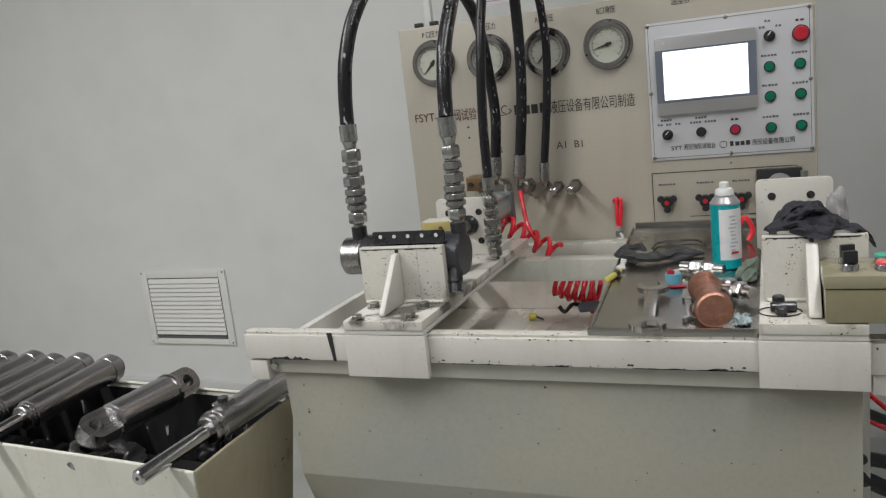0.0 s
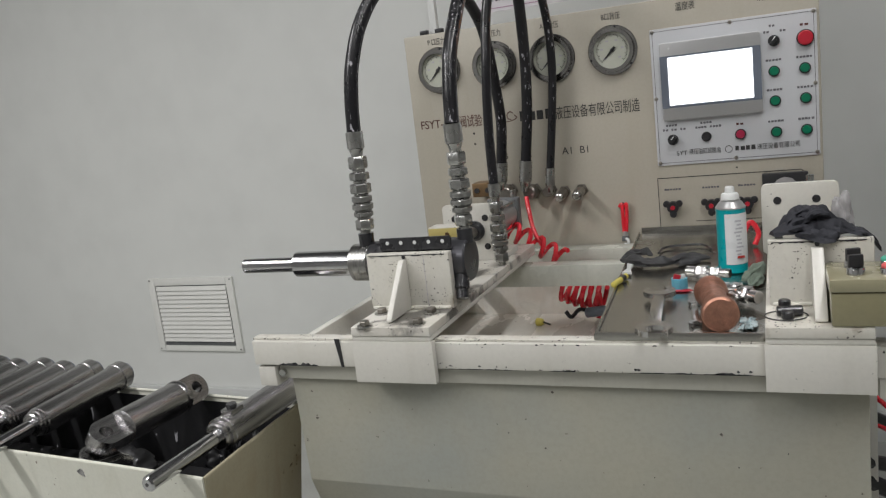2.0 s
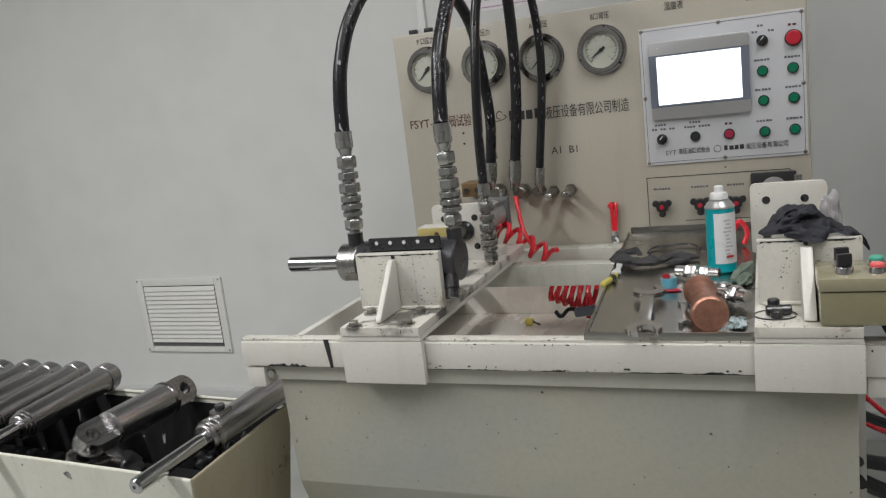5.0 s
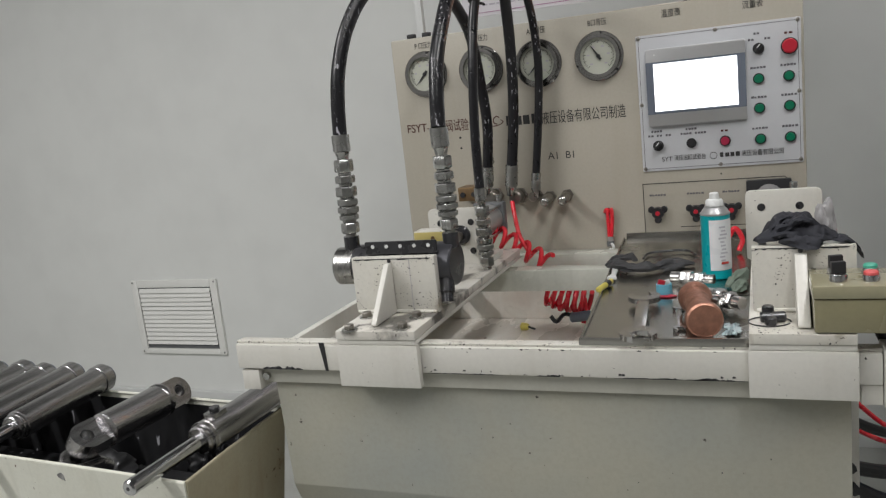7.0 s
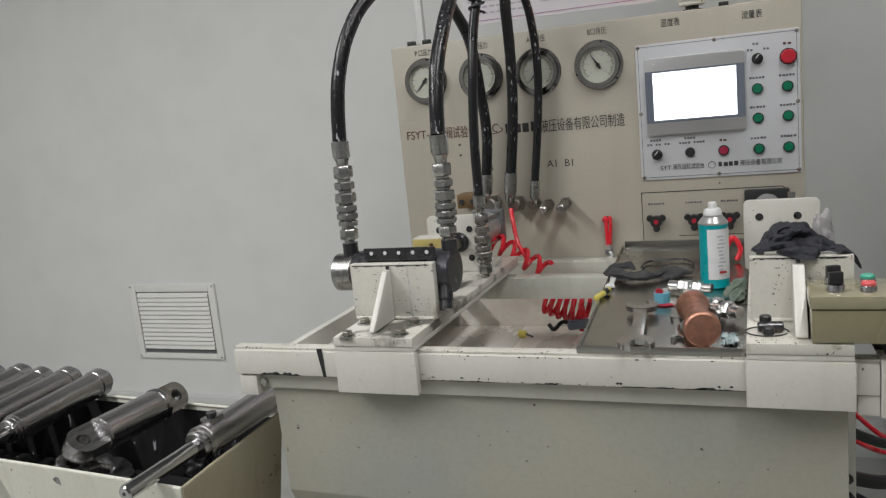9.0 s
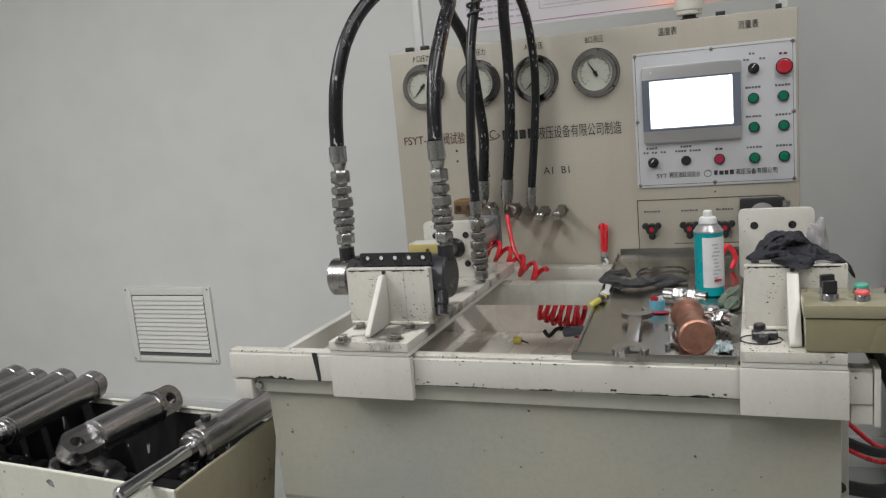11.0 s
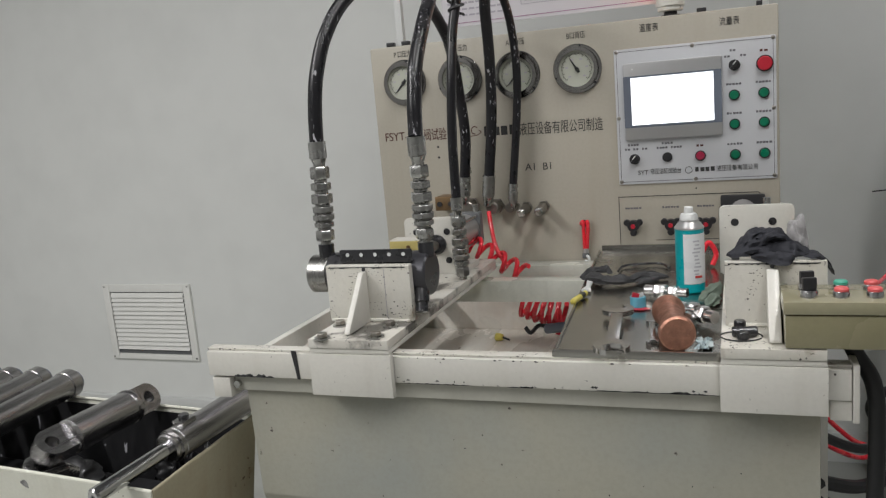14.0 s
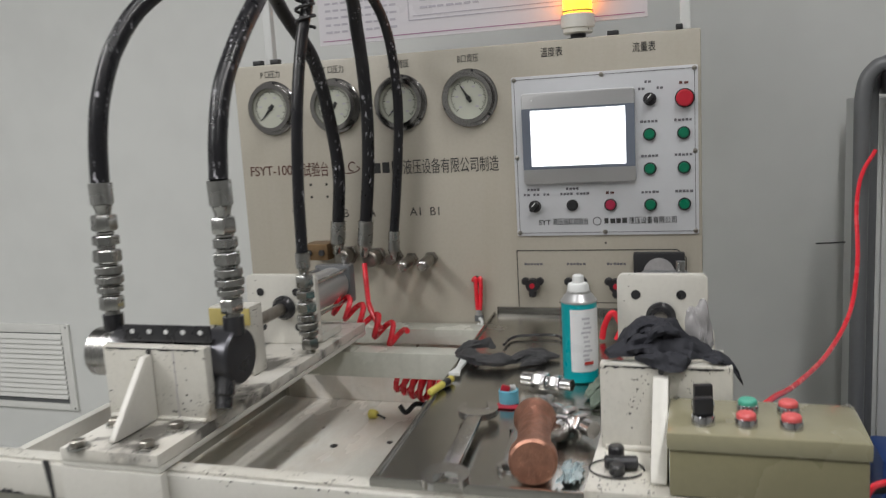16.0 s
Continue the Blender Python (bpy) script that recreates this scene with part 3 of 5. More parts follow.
# ---------------------------------------------------------------- hydraulic cylinder under test
CX, CY, CZ = -0.614, 1.552, 1.173
cyl = thing("hydraulic_cylinder", (CX, CY, CZ), "black oily telescopic hydraulic cylinder bolted to a cream bracket", "hydraulic cylinder")
part("collar", lathe([(0, 0.038), (0.003, 0.0415), (0.045, 0.0415), (0.048, 0.039)], (CX, CY, CZ), (CX + 1, CY, CZ), 48), COLLAR, cyl, "machined bright steel collar")
part("collar_bore", rod((CX - 0.0006, CY, CZ), (CX + 0.001, CY, CZ), 0.0305, 40), BLACKP, cyl)
part("barrel", lathe([(0, 0.043), (0.004, 0.046), (0.05, 0.046), (0.056, 0.043), (0.18, 0.043)], (CX + 0.048, CY, CZ), (CX + 1, CY, CZ), 48), BLACKP, cyl)
part("end_cap", lathe([(0, 0.043), (0.004, 0.047), (0.045, 0.047), (0.049, 0.044)], (CX + 0.229, CY, CZ), (CX + 1, CY, CZ), 48), material("dark_end_cap", (0.09, 0.09, 0.1), 0.3, 0.7), cyl, "dark steel end cap")
for px in (-0.578, -0.345):
    part("port_boss", rod((px, CY, CZ + 0.035), (px, CY, CZ + 0.066), 0.017, 20), BLACKP, cyl)
part("lower_port", lathe([(0, 0.016), (0.028, 0.016), (0.032, 0.013), (0.05, 0.013)], (-0.352, CY - 0.028, CZ - 0.028), (-0.345, CY - 0.055, CZ - 0.085), 18), BLACKP, cyl)
strip = part("mounting_strip", prism(rounded(-0.525, -0.362, 1.205, 1.232, 0.003), "y", 1.509, 1.514), BLACKP, cyl, "black perforated mounting strip")
part("mounting_strip_foot", box(-0.525, -0.362, 1.514, 1.54, 1.2045, 1.209, 0.001), BLACKP, cyl)
for i in range(5):
    hx = -0.507 + i * 0.0318
    part("strip_hole", rod((hx, 1.5085, 1.2215), (hx, 1.5095, 1.2215), 0.0042, 12), CABINET, strip)
sleeve = part("inner_sleeve", lathe([(0, 0.026), (0.003, 0.029), (0.158, 0.029)], (0, 0, 0), (1, 0, 0), 40), CHROME, cyl, "bright chromed inner sleeve", at=(CX + 0.001, CY, CZ))
piston = part("piston_rod", lathe([(0, 0.0135), (0.004, 0.0172), (0.15, 0.0172)], (0, 0, 0), (1, 0, 0), 36), CHROME, cyl, "bright chromed piston rod", at=(CX, CY, CZ))


# ---------------------------------------------------------------- hydraulic hoses
def hose(name_label, path, r, ferrules, couplings, group="hydraulic hoses"):
    base = Vector(path[0])
    h = thing("hydraulic_hose", base, name_label, "hose", group)
    part("rubber_tube", sweep(path, r, 14, steps=12), RUBBER, h)
    for p0, p1 in ferrules:
        d = (Vector(p1) - Vector(p0)).length
        f = part("ferrule", lathe([(0, r * 0.8), (d * 0.12, r * 0.85), (d * 0.3, r * 1.05), (d * 0.33, r * 1.22), (d, r * 1.22)], p0, p1, 20), ZINC, h, "crimped zinc ferrule")
    for p0, p1, s in couplings:
        coupling(h, p0, p1, s)
    return h


def coupling(parent, p0, p1, s=1.0):
    """A stack of hexagon nuts and a quick coupler from p0 up to p1."""
    p0, p1 = Vector(p0), Vector(p1)
    d = p1 - p0
    rows = [(0.0, 0.06, 0.6, 0), (0.06, 0.2, 0.92, 6), (0.2, 0.235, 0.78, 0), (0.235, 0.3, 1.1, 0), (0.3, 0.325, 0.98, 0), (0.325, 0.4, 1.2, 0), (0.4, 0.42, 1.04, 0),
            (0.42, 0.5, 1.15, 0), (0.5, 0.53, 0.84, 0), (0.53, 0.66, 1.06, 6), (0.66, 0.7, 0.76, 0), (0.7, 0.8, 1.0, 6), (0.8, 0.84, 0.74, 0), (0.84, 1.0, 0.96, 6)]
    for a, b, r, seg in rows:
        q0, q1 = p0 + d * a, p0 + d * (b - 0.004)
        rr = 0.0195 * s * r
        if seg:
            part("hex_nut", hexagon(q0, q1, rr * 1.12), ZINC, parent)
        else:
            part("coupler_body", rod(q0, q1, rr, 24, bevel=0.0015), ZINC, parent)


H1B, H1F, H1T = (-0.578, 1.552, 1.236), (-0.576, 1.556, 1.408), (-0.577, 1.558, 1.46)
H2B, H2F, H2T = (-0.345, 1.552, 1.236), (-0.345, 1.551, 1.40), (-0.345, 1.549, 1.458)
hose("thick black hydraulic hose rising from the cylinder's front port", [H1T, (-0.574, 1.562, 1.53), (-0.568, 1.575, 1.603), (-0.551, 1.605, 1.686), (-0.519, 1.66, 1.762), (-0.46, 1.78, 1.84), (-0.41, 1.93, 1.87),
     (-0.349, 2.100, 1.836), (-0.367, 2.200, 1.740), (-0.382, 2.260, 1.589), (-0.396, 2.280, 1.441), (-0.415, 2.285, 1.299)],
     0.0155, [(H1F, H1T), ((-0.427, 2.287, 1.209), (-0.415, 2.285, 1.299))], [(H1B, H1F, 1.0)])
hose("thick black hydraulic hose rising from the cylinder's rear port", [H2T, (-0.346, 1.562, 1.53), (-0.347, 1.592, 1.607), (-0.349, 1.662, 1.691), (-0.36, 1.75, 1.76), (-0.452, 1.950, 1.820), (-0.482, 2.080, 1.775), (-0.472, 2.180, 1.684), (-0.479, 2.260, 1.541), (-0.479, 2.285, 1.416), (-0.492, 2.290, 1.298)],
     0.0155, [(H2F, H2T), ((-0.502, 2.292, 1.216), (-0.492, 2.290, 1.298))], [(H2B, H2F, 1.0)])
hose("slim black hydraulic hose tied up above the bench", [(-0.379, 1.869, 1.289), (-0.381, 1.880, 1.421), (-0.375, 1.890, 1.564), (-0.372, 1.920, 1.684), (-0.362, 1.940, 1.761), (-0.352, 1.980, 1.851), (-0.343, 2.100, 1.870), (-0.331, 2.220, 1.813), (-0.318, 2.270, 1.729),
     (-0.313, 2.290, 1.585), (-0.327, 2.300, 1.437), (-0.348, 2.300, 1.270)],
     0.0118, [((-0.379, 1.869, 1.245), (-0.379, 1.869, 1.289)), ((-0.355, 2.300, 1.196), (-0.348, 2.300, 1.270))], [((-0.379, 1.869, 1.0835), (-0.379, 1.869, 1.245), 0.92)])
tie = thing("hose_tie", (-0.365, 1.940, 1.755), "twisted black wire tie round the hoses", "tie")
tp = Vector((-0.363, 1.935, 1.755))
part("wire", sweep([tp + Vector((0.018 * math.cos(a * 1.1), 0.018 * math.sin(a * 1.1), -0.03 + a * 0.004)) for a in range(17)], 0.0035, 6, steps=5), BLACKPLASTIC, tie)
# ---------------------------------------------------------------- instrument panel
PY = 2.345
panel = thing("instrument_panel", (-0.2, PY, 0.98), "beige painted instrument panel cabinet with gauges and black lettering", "control panel")
part("cabinet_body", box(-0.785, 0.378, PY, PY + 0.11, 0.6, 1.7, 0.006), PANELP, panel)
L = PY - 0.0006
for gx, body in ((-0.678, "P 口压力"), (-0.501, "T 口压力"), (-0.326, "A口背压"), (-0.150, "B口背压")):
    lettering(body, 0.021, gx, L, 1.667, panel, align="CENTER", squeeze=0.72)
lettering("温度表", 0.024, 0.05, L, 1.665, panel, align="CENTER", squeeze=0.72)
lettering("流量表", 0.024, 0.257, L, 1.66, panel, align="CENTER", squeeze=0.72)
lettering("FSYT-100", 0.036, -0.762, L, 1.416, panel, mat=BROWNINK, squeeze=0.88)
lettering("阀试验台", 0.04, -0.632, L, 1.412, panel, mat=BROWNINK, squeeze=0.62)
part("maker_bars", print_bars(-0.438, 1.426, 0.104, 0.03, L + 0.0006, 4), INK, panel)
lettering("液压设备有限公司制造", 0.04, -0.331, L, 1.409, panel, squeeze=0.615)
lettering("T", 0.03, -0.648, L, 1.302, panel)
lettering("B", 0.03, -0.503, L, 1.302, panel)
lettering("A", 0.03, -0.432, L, 1.302, panel)
lettering("A1", 0.03, -0.32, L, 1.302, panel)
lettering("B1", 0.03, -0.268, L, 1.302, panel)
part("maker_mark", sweep([(-0.5, PY, 1.422), (-0.485, PY, 1.414), (-0.462, PY, 1.416), (-0.448, PY, 1.424), (-0.455, PY, 1.431)], 0.0014, 6), BROWNINK, panel, "plain dark red swoosh mark")
part("maker_mark", box(-0.493, -0.489, PY - 0.001, PY, 1.418, 1.441), BROWNINK, panel)
part("maker_mark", sweep([(-0.459, PY, 1.438), (-0.468, PY, 1.442), (-0.477, PY, 1.435), (-0.476, PY, 1.423), (-0.466, PY, 1.419)], 0.0016, 6), BROWNINK, panel)
for hx in (-0.588, -0.543):
    for hz in (1.388, 1.356):
        part("rivet_hole", rod((hx, PY - 0.001, hz), (hx, PY + 0.001, hz), 0.0035, 10), BLACKP, panel)
for bx in (-0.725, -0.675):
    part("top_bolt", box(bx - 0.012, bx + 0.012, PY + 0.02, PY + 0.04, 1.7005, 1.714, 0.002), BLACKPLASTIC, panel)
part("top_bolt", box(0.175, 0.2, PY + 0.02, PY + 0.045, 1.7005, 1.712, 0.002), BLACKPLASTIC, panel)
part("top_bolt", box(0.325, 0.34, PY + 0.02, PY + 0.04, 1.7005, 1.714, 0.002), BLACKPLASTIC, panel)
# framed lower field
fx0, fx1, fz0, fz1 = -0.052, 0.343, 1.0, 1.212
for a in ((fx0, fx1 - 0.02, fz1 - 0.002, fz1), (fx0, fx0 + 0.002, fz0, fz1), (fx1 - 0.002, fx1, fz0, fz1 - 0.02)):
    part("field_line", box(a[0], a[1], PY - 0.0008, PY, a[2], a[3]), INK, panel, smooth=False)
part("field_line", box(fx1 - 0.024, fx1 + 0.003, PY - 0.0008, PY, fz1 - 0.0115, fz1 - 0.0095, turn=pose(0, 0, 0, 0, 45)), INK, panel, smooth=False)
part("field_line", box(fx0 + 0.1, fx1 - 0.002, PY - 0.0008, PY, 1.083, 1.085), INK, panel, smooth=False)
for i, kx in enumerate((-0.011, 0.092, 0.186)):
    part("field_label", print_bars(kx - 0.023, 1.178, 0.046, 0.0055, PY, 6, seed=i), DARKTEXT, panel, smooth=False)
    k = part("valve_knob", lathe([(0, 0.012), (0.012, 0.012), (0.014, 0.017), (0.03, 0.016)], (kx, PY, 1.13), (kx, PY - 1, 1.13), 20), BLACKPLASTIC, panel, "black three-lobed valve knob")
    for a in (90, 210, 330):
        p = Vector((kx + 0.02 * math.cos(radians(a + 60)), PY - 0.022, 1.13 + 0.02 * math.sin(radians(a + 60))))
        part("knob_lobe", lathe([(0, 0.007), (0.004, 0.0095), (0.014, 0.0095), (0.018, 0.006)], p + Vector((0, 0.009, 0)), p - Vector((0, 0.009, 0)), 14), BLACKPLASTIC, k)
    part("knob_centre", rod((kx, PY - 0.031, 1.13), (kx, PY - 0.0335, 1.13), 0.0065, 16), REDCAP, k, "red centre disc")
part("label_dots", box(0.16, 0.164, PY - 0.001, PY, 1.226, 1.23), INK, panel)
mt = part("panel_meter", box(0.225, 0.34, PY - 0.018, PY, 1.128, 1.207, 0.006), BLACKPLASTIC, panel, "dark framed meter")
part("meter_window", prism([(0.245 + 0.0375 - 0.0375 * math.cos(radians(a)), 1.15 + 0.045 * math.sin(radians(a))) for a in range(0, 181, 15)], "y", PY - 0.0195, PY - 0.0185), GREYCLOTH, mt, "pale grey meter window")

# gauges
def lathe_ring(gx, gz):
    """A rounded bezel ring standing proud of the panel."""
    bm = ring((gx, PY - 0.006, gz), (gx, PY - 0.022, gz), 0.05, 0.06, 48)
    bmesh.ops.bevel(bm, geom=[e for e in bm.edges if e.calc_face_angle(0) > 1.2], offset=0.003, segments=2, affect="EDGES", profile=0.6)
    return bm


needle_home = Vector((0, 0, 0))
for i, (gx, gz, a) in enumerate(((-0.678, 1.589, 228), (-0.501, 1.584, 228), (-0.326, 1.581, 228), (-0.150, 1.582, 195))):
    g = thing("pressure_gauge", (gx, PY, gz), "round pressure gauge with a steel bezel and white dial", "gauge", "panel gauges")
    part("flange_rim", lathe([(0, 0.069), (0.004, 0.069), (0.006, 0.067)], (gx, PY, gz), (gx, PY - 1, gz), 48), GAUGERIM, g)
    part("bezel", lathe_ring(gx, gz), GAUGERIM, g, "polished steel bezel ring")
    part("dial", rod((gx, PY - 0.006, gz), (gx, PY - 0.012, gz), 0.0505, 40), DIAL, g, "white dial")
    bm = bmesh.new()
    for k in range(51):
        b = radians(225 - 270 * k / 50)
        r0, r1 = (0.036, 0.044) if k % 5 == 0 else (0.040, 0.044)
        m = Matrix.Translation((gx, PY - 0.0124, gz)) @ Matrix.Rotation(-b, 4, "Y")
        box((r0 + r1) / 2 - (r1 - r0) / 2, r1, -0.0003, 0.0003, -0.0007, 0.0007, bm=bm)
        bmesh.ops.transform(bm, matrix=m, verts=bm.verts[-8:])
    tagged(part("dial_scale", bm, INK, g, smooth=False), kind="stuff")
    bm = bmesh.new()
    for k in range(6):
        b = radians(225 - 270 * k / 5)
        cx, cz = gx + 0.029 * math.cos(b), gz + 0.029 * math.sin(b)
        box(cx - 0.004, cx + 0.004, PY - 0.0126, PY - 0.0121, cz - 0.002, cz + 0.002, bm=bm)
    tagged(part("dial_print", bm, GREYTEXT, g, smooth=False), kind="stuff")
    for k in range(3):
        b = radians(80 + 120 * k)
        p = Vector((gx + 0.0645 * math.cos(b), PY - 0.006, gz + 0.0645 * math.sin(b)))
        part("screw", rod(p, p - Vector((0, 0.003, 0)), 0.0032, 10), BLACKP, g)
    bm = prism([(-0.040, 0.0), (-0.03, 0.0011), (0.012, 0.004), (0.012, -0.004), (-0.03, -0.0011)], "y", -0.0008, 0.0008)
    lathe([(0, 0.006), (0.004, 0.005)], (0, 0.001, 0), (0, -1, 0), 16, bm)
    nd = part("needle", bm, BLACKPLASTIC, g, "black needle", at=(gx, PY - 0.0145, gz))
    nd.rotation_euler = (0, radians(180 - a), 0)
    if i == 3:
        needle_b, needle_home = nd, nd.location.copy()

# ports
def panel_port(x, z, r, length, label, plug):
    p = thing("panel_port", (x, PY, z), label, "port", "panel ports")
    part("hex_base", hexagon((x, PY, z), (x, PY - 0.014, z), r * 1.25), PORTSTEEL, p)
    part("nipple", lathe([(0, r * 0.85), (0.006, r * 0.7), (0.01, r), (length - 0.004, r), (length, r * 0.8)], (x, PY - 0.014, z), (x, PY - 0.5, z - 0.05 if plug else z), 20), PORTSTEEL, p)
    if plug:
        q = Vector((x, PY - 0.014 - length, z - 0.1 * length))
        part("nipple_end", lathe([(0, r * 0.8), (0.003, r * 0.55)], q, q + Vector((0, -1, -0.1)), 18), STEEL, p)
    return p


panel_port(-0.322, 1.192, 0.0145, 0.064, "plain zinc coupling nipple on the panel", True)
panel_port(-0.270, 1.194, 0.0145, 0.064, "plain zinc coupling nipple on the panel", True)
panel_port(-0.362, 1.20, 0.015, 0.04, "zinc elbow port with a hose fitted", False)
panel_port(-0.415, 1.20, 0.02, 0.045, "large zinc elbow port with a hose fitted", False)
panel_port(-0.492, 1.205, 0.02, 0.045, "large zinc elbow port with a hose fitted", False)

blk = thing("brass_block", (-0.59, 2.3, 1.2), "tarnished brass valve block on the panel", "valve")
part("block", box(-0.59, -0.524, 2.28, 2.3445, 1.2, 1.242, 0.003), BRASS, blk)
part("screw", rod((-0.575, 2.281, 1.22), (-0.575, 2.276, 1.22), 0.008, 12), BLACKP, blk)
part("screw", rod((-0.54, 2.281, 1.22), (-0.54, 2.276, 1.22), 0.008, 12), BLACKP, blk)

# ---------------------------------------------------------------- control plate with screen and buttons
plate = thing("control_plate", (0.16, PY, 1.43), "white control plate with a lit touch screen, knobs and buttons", "control panel")
part("sheet", prism(rounded(-0.047, 0.371, 1.247, 1.622, 0.004), "y", PY - 0.004, PY - 0.0006, bevel=0.0008), PLATEP, plate)
Q = PY - 0.0042
for a in ((-0.040, 0.364, 1.6145, 1.6155), (-0.040, 0.364, 1.2535, 1.2545), (-0.0405, -0.0395, 1.255, 1.614), (0.3635, 0.3645, 1.255, 1.614)):
    part("border_line", box(a[0], a[1], Q - 0.0005, Q, a[2], a[3]), INK, plate, smooth=False)
for sx in (-0.040, 0.162, 0.364):
    for sz in (1.2545, 1.434, 1.615):
        if sx != 0.162 or sz != 1.434:
            part("screw", lathe([(0, 0.0055), (0.002, 0.005), (0.003, 0.003)], (sx, Q, sz), (sx, Q - 1, sz), 14), PORTSTEEL, plate)
hmi = part("touch_screen", prism(rounded(-0.023, 0.2355, 1.372, 1.582, 0.006), "y", Q - 0.012, Q, bevel=0.002), BEZEL, plate, "silver framed touch screen")
part("screen_border", prism(rounded(-0.0225, 0.235, 1.406, 1.547, 0.002), "y", Q - 0.0128, Q - 0.0122), BEZELD, hmi, "dark blue-grey screen border")
part("screen_glass", box(-0.002, 0.2145, Q - 0.0140, Q - 0.0130, 1.413, 1.542), SCREEN, hmi, "bright white lit display")
part("screen_light", rod((0.002, Q - 0.012, 1.566), (0.002, Q - 0.013, 1.566), 0.0022, 10), CABINET, hmi)


def push_button(x, z, cap, r=0.0115, label="", name="push_button", bulge=0.007):
    b = part(name, ring((x, Q, z), (x, Q - 0.006, z), r, r + 0.0028, 24), BLACKPLASTIC, plate, label)
    part("button_cap", lathe([(0, r), (bulge, r), (bulge + 0.002, r * 0.85)], (x, Q, z), (x, Q - 1, z), 24), cap, b)
    return b


for row, z in enumerate((1.475, 1.398, 1.316)):
    for col, x in enumerate((0.266, 0.340)):
        push_button(x, z, GREENCAP, label="green push button, unlit")
        part("button_label", print_bars(x - 0.02, z + 0.029, 0.04, 0.006, Q, 5, seed=row * 2 + col), DARKTEXT, plate, smooth=False)
push_button(0.343, 1.551, REDCAP, 0.0185, "large red emergency stop button", "stop_button", 0.018)
part("button_label", print_bars(0.331, 1.585, 0.022, 0.006, Q, 2), BROWNINK, plate, smooth=False)
push_button(0.176, 1.318, CRIMSONCAP, 0.0115, "red push button")
part("button_label", print_bars(0.166, 1.346, 0.02, 0.006, Q, 2), BROWNINK, plate, smooth=False)


def selector(x, z, label):
    b = part("selector_switch", lathe([(0, 0.0145), (0.005, 0.0145), (0.007, 0.0125), (0.012, 0.0125)], (x, Q, z), (x, Q - 1, z), 24), BLACKPLASTIC, plate, label)
    part("switch_handle", box(x - 0.004, x + 0.004, Q - 0.022, Q - 0.0115, z - 0.013, z + 0.013, 0.0015, turn=pose(0, 0, 0, 0, 40)), BLACKPLASTIC, b)
    part("switch_mark", box(x - 0.0012, x + 0.0012, Q - 0.0226, Q - 0.022, z, z + 0.012, turn=pose(0, 0, 0, 0, 40)), CABINET, b)


selector(0.268, 1.553, "black selector switch with a white pointer")
selector(-0.001, 1.318, "black selector switch with a white pointer")
push_button(0.088, 1.319, BLACKPLASTIC, 0.0105, "black key switch", "key_switch", 0.005)
for x, z, n in ((0.243, 1.577, 2), (0.283, 1.577, 2), (0.257, 1.592, 2), (-0.027, 1.346, 2), (-0.004, 1.346, 2), (0.02, 1.346, 2), (-0.018, 1.358, 4), (0.06, 1.346, 4), (0.098, 1.346, 4), (0.074, 1.358, 4)):
    part("switch_label", print_bars(x, z, 0.011 * n * 0.7, 0.006, Q, n), DARKTEXT, plate, smooth=False)
lettering("SYT", 0.0175, 0.006, Q - 0.0005, 1.273, plate)
lettering("液压油缸试验台", 0.0175, 0.040, Q - 0.0005, 1.274, plate, squeeze=0.69)
part("maker_mark", ring((0.144, Q - 0.001, 1.28), (0.144, Q, 1.28), 0.0085, 0.0098, 20), INK, plate)
part("maker_bars", print_bars(0.161, 1.281, 0.054, 0.013, Q, 4), INK, plate, smooth=False)
lettering("液压设备有限公司", 0.0175, 0.216, Q - 0.0005, 1.274, plate, squeeze=0.77)

# ---------------------------------------------------------------- above the panel
beacon = thing("warning_beacon", (0.105, 2.4, 1.701), "glowing amber warning beacon on a cream base above the panel", "beacon lamp")
part("base", lathe([(0, 0.031), (0.003, 0.0345), (0.012, 0.0345), (0.014, 0.0385), (0.042, 0.0385), (0.045, 0.035)], (0.105, 2.4, 1.714), (0.105, 2.4, 3), 32), CREAM, beacon)
part("foot", lathe([(0, 0.026), (0.004, 0.026), (0.005, 0.018), (0.0134, 0.018)], (0.105, 2.4, 1.7005), (0.105, 2.4, 3), 20), BLACKPLASTIC, beacon)
part("lens", lathe([(0, 0.033), (0.03, 0.0335), (0.06, 0.032), (0.068, 0.026), (0.07, 0.01)], (0.105, 2.4, 1.7595), (0.105, 2.4, 3), 32), AMBER, beacon, "lit amber lens")
part("lens_rib", ring((0.105, 2.4, 1.762), (0.105, 2.4, 1.767), 0.0335, 0.036, 32), YELLOW, beacon)
for px in (-0.70, 0.345):
    ps = thing("frame_post", (px, 2.40, 1.7), "slim white square post above the panel", "post", "frame posts")
    part("tube", box(px - 0.011, px + 0.011, 2.389, 2.411, 1.701, 2.5, 0.002), CABINET, ps)
notice = thing("notice_board", (-0.15, 2.43, 1.74), "laminated white notice board with thin ruled frames, unreadable print", "notice board")
part("sheet", box(-0.57, 0.262, 2.43, 2.436, 1.742, 2.35, 0.001), PAPER, notice)
part("border_line", box(-0.56, 0.255, 2.4288, 2.43, 1.752, 1.7536), material("purple_rule", (0.34, 0.12, 0.26), 0.6, bump=0), notice, "thin purple-red rule", smooth=False)
part("border_line", box(-0.32, 0.24, 2.4288, 2.43, 1.785, 1.787), GREYTEXT, notice, smooth=False)
part("border_line", box(-0.322, -0.32, 2.4288, 2.43, 1.785, 2.3), GREYTEXT, notice, smooth=False)
part("border_line", box(-0.31, 0.235, 2.4288, 2.43, 1.795, 1.797), GREYTEXT, notice, smooth=False)
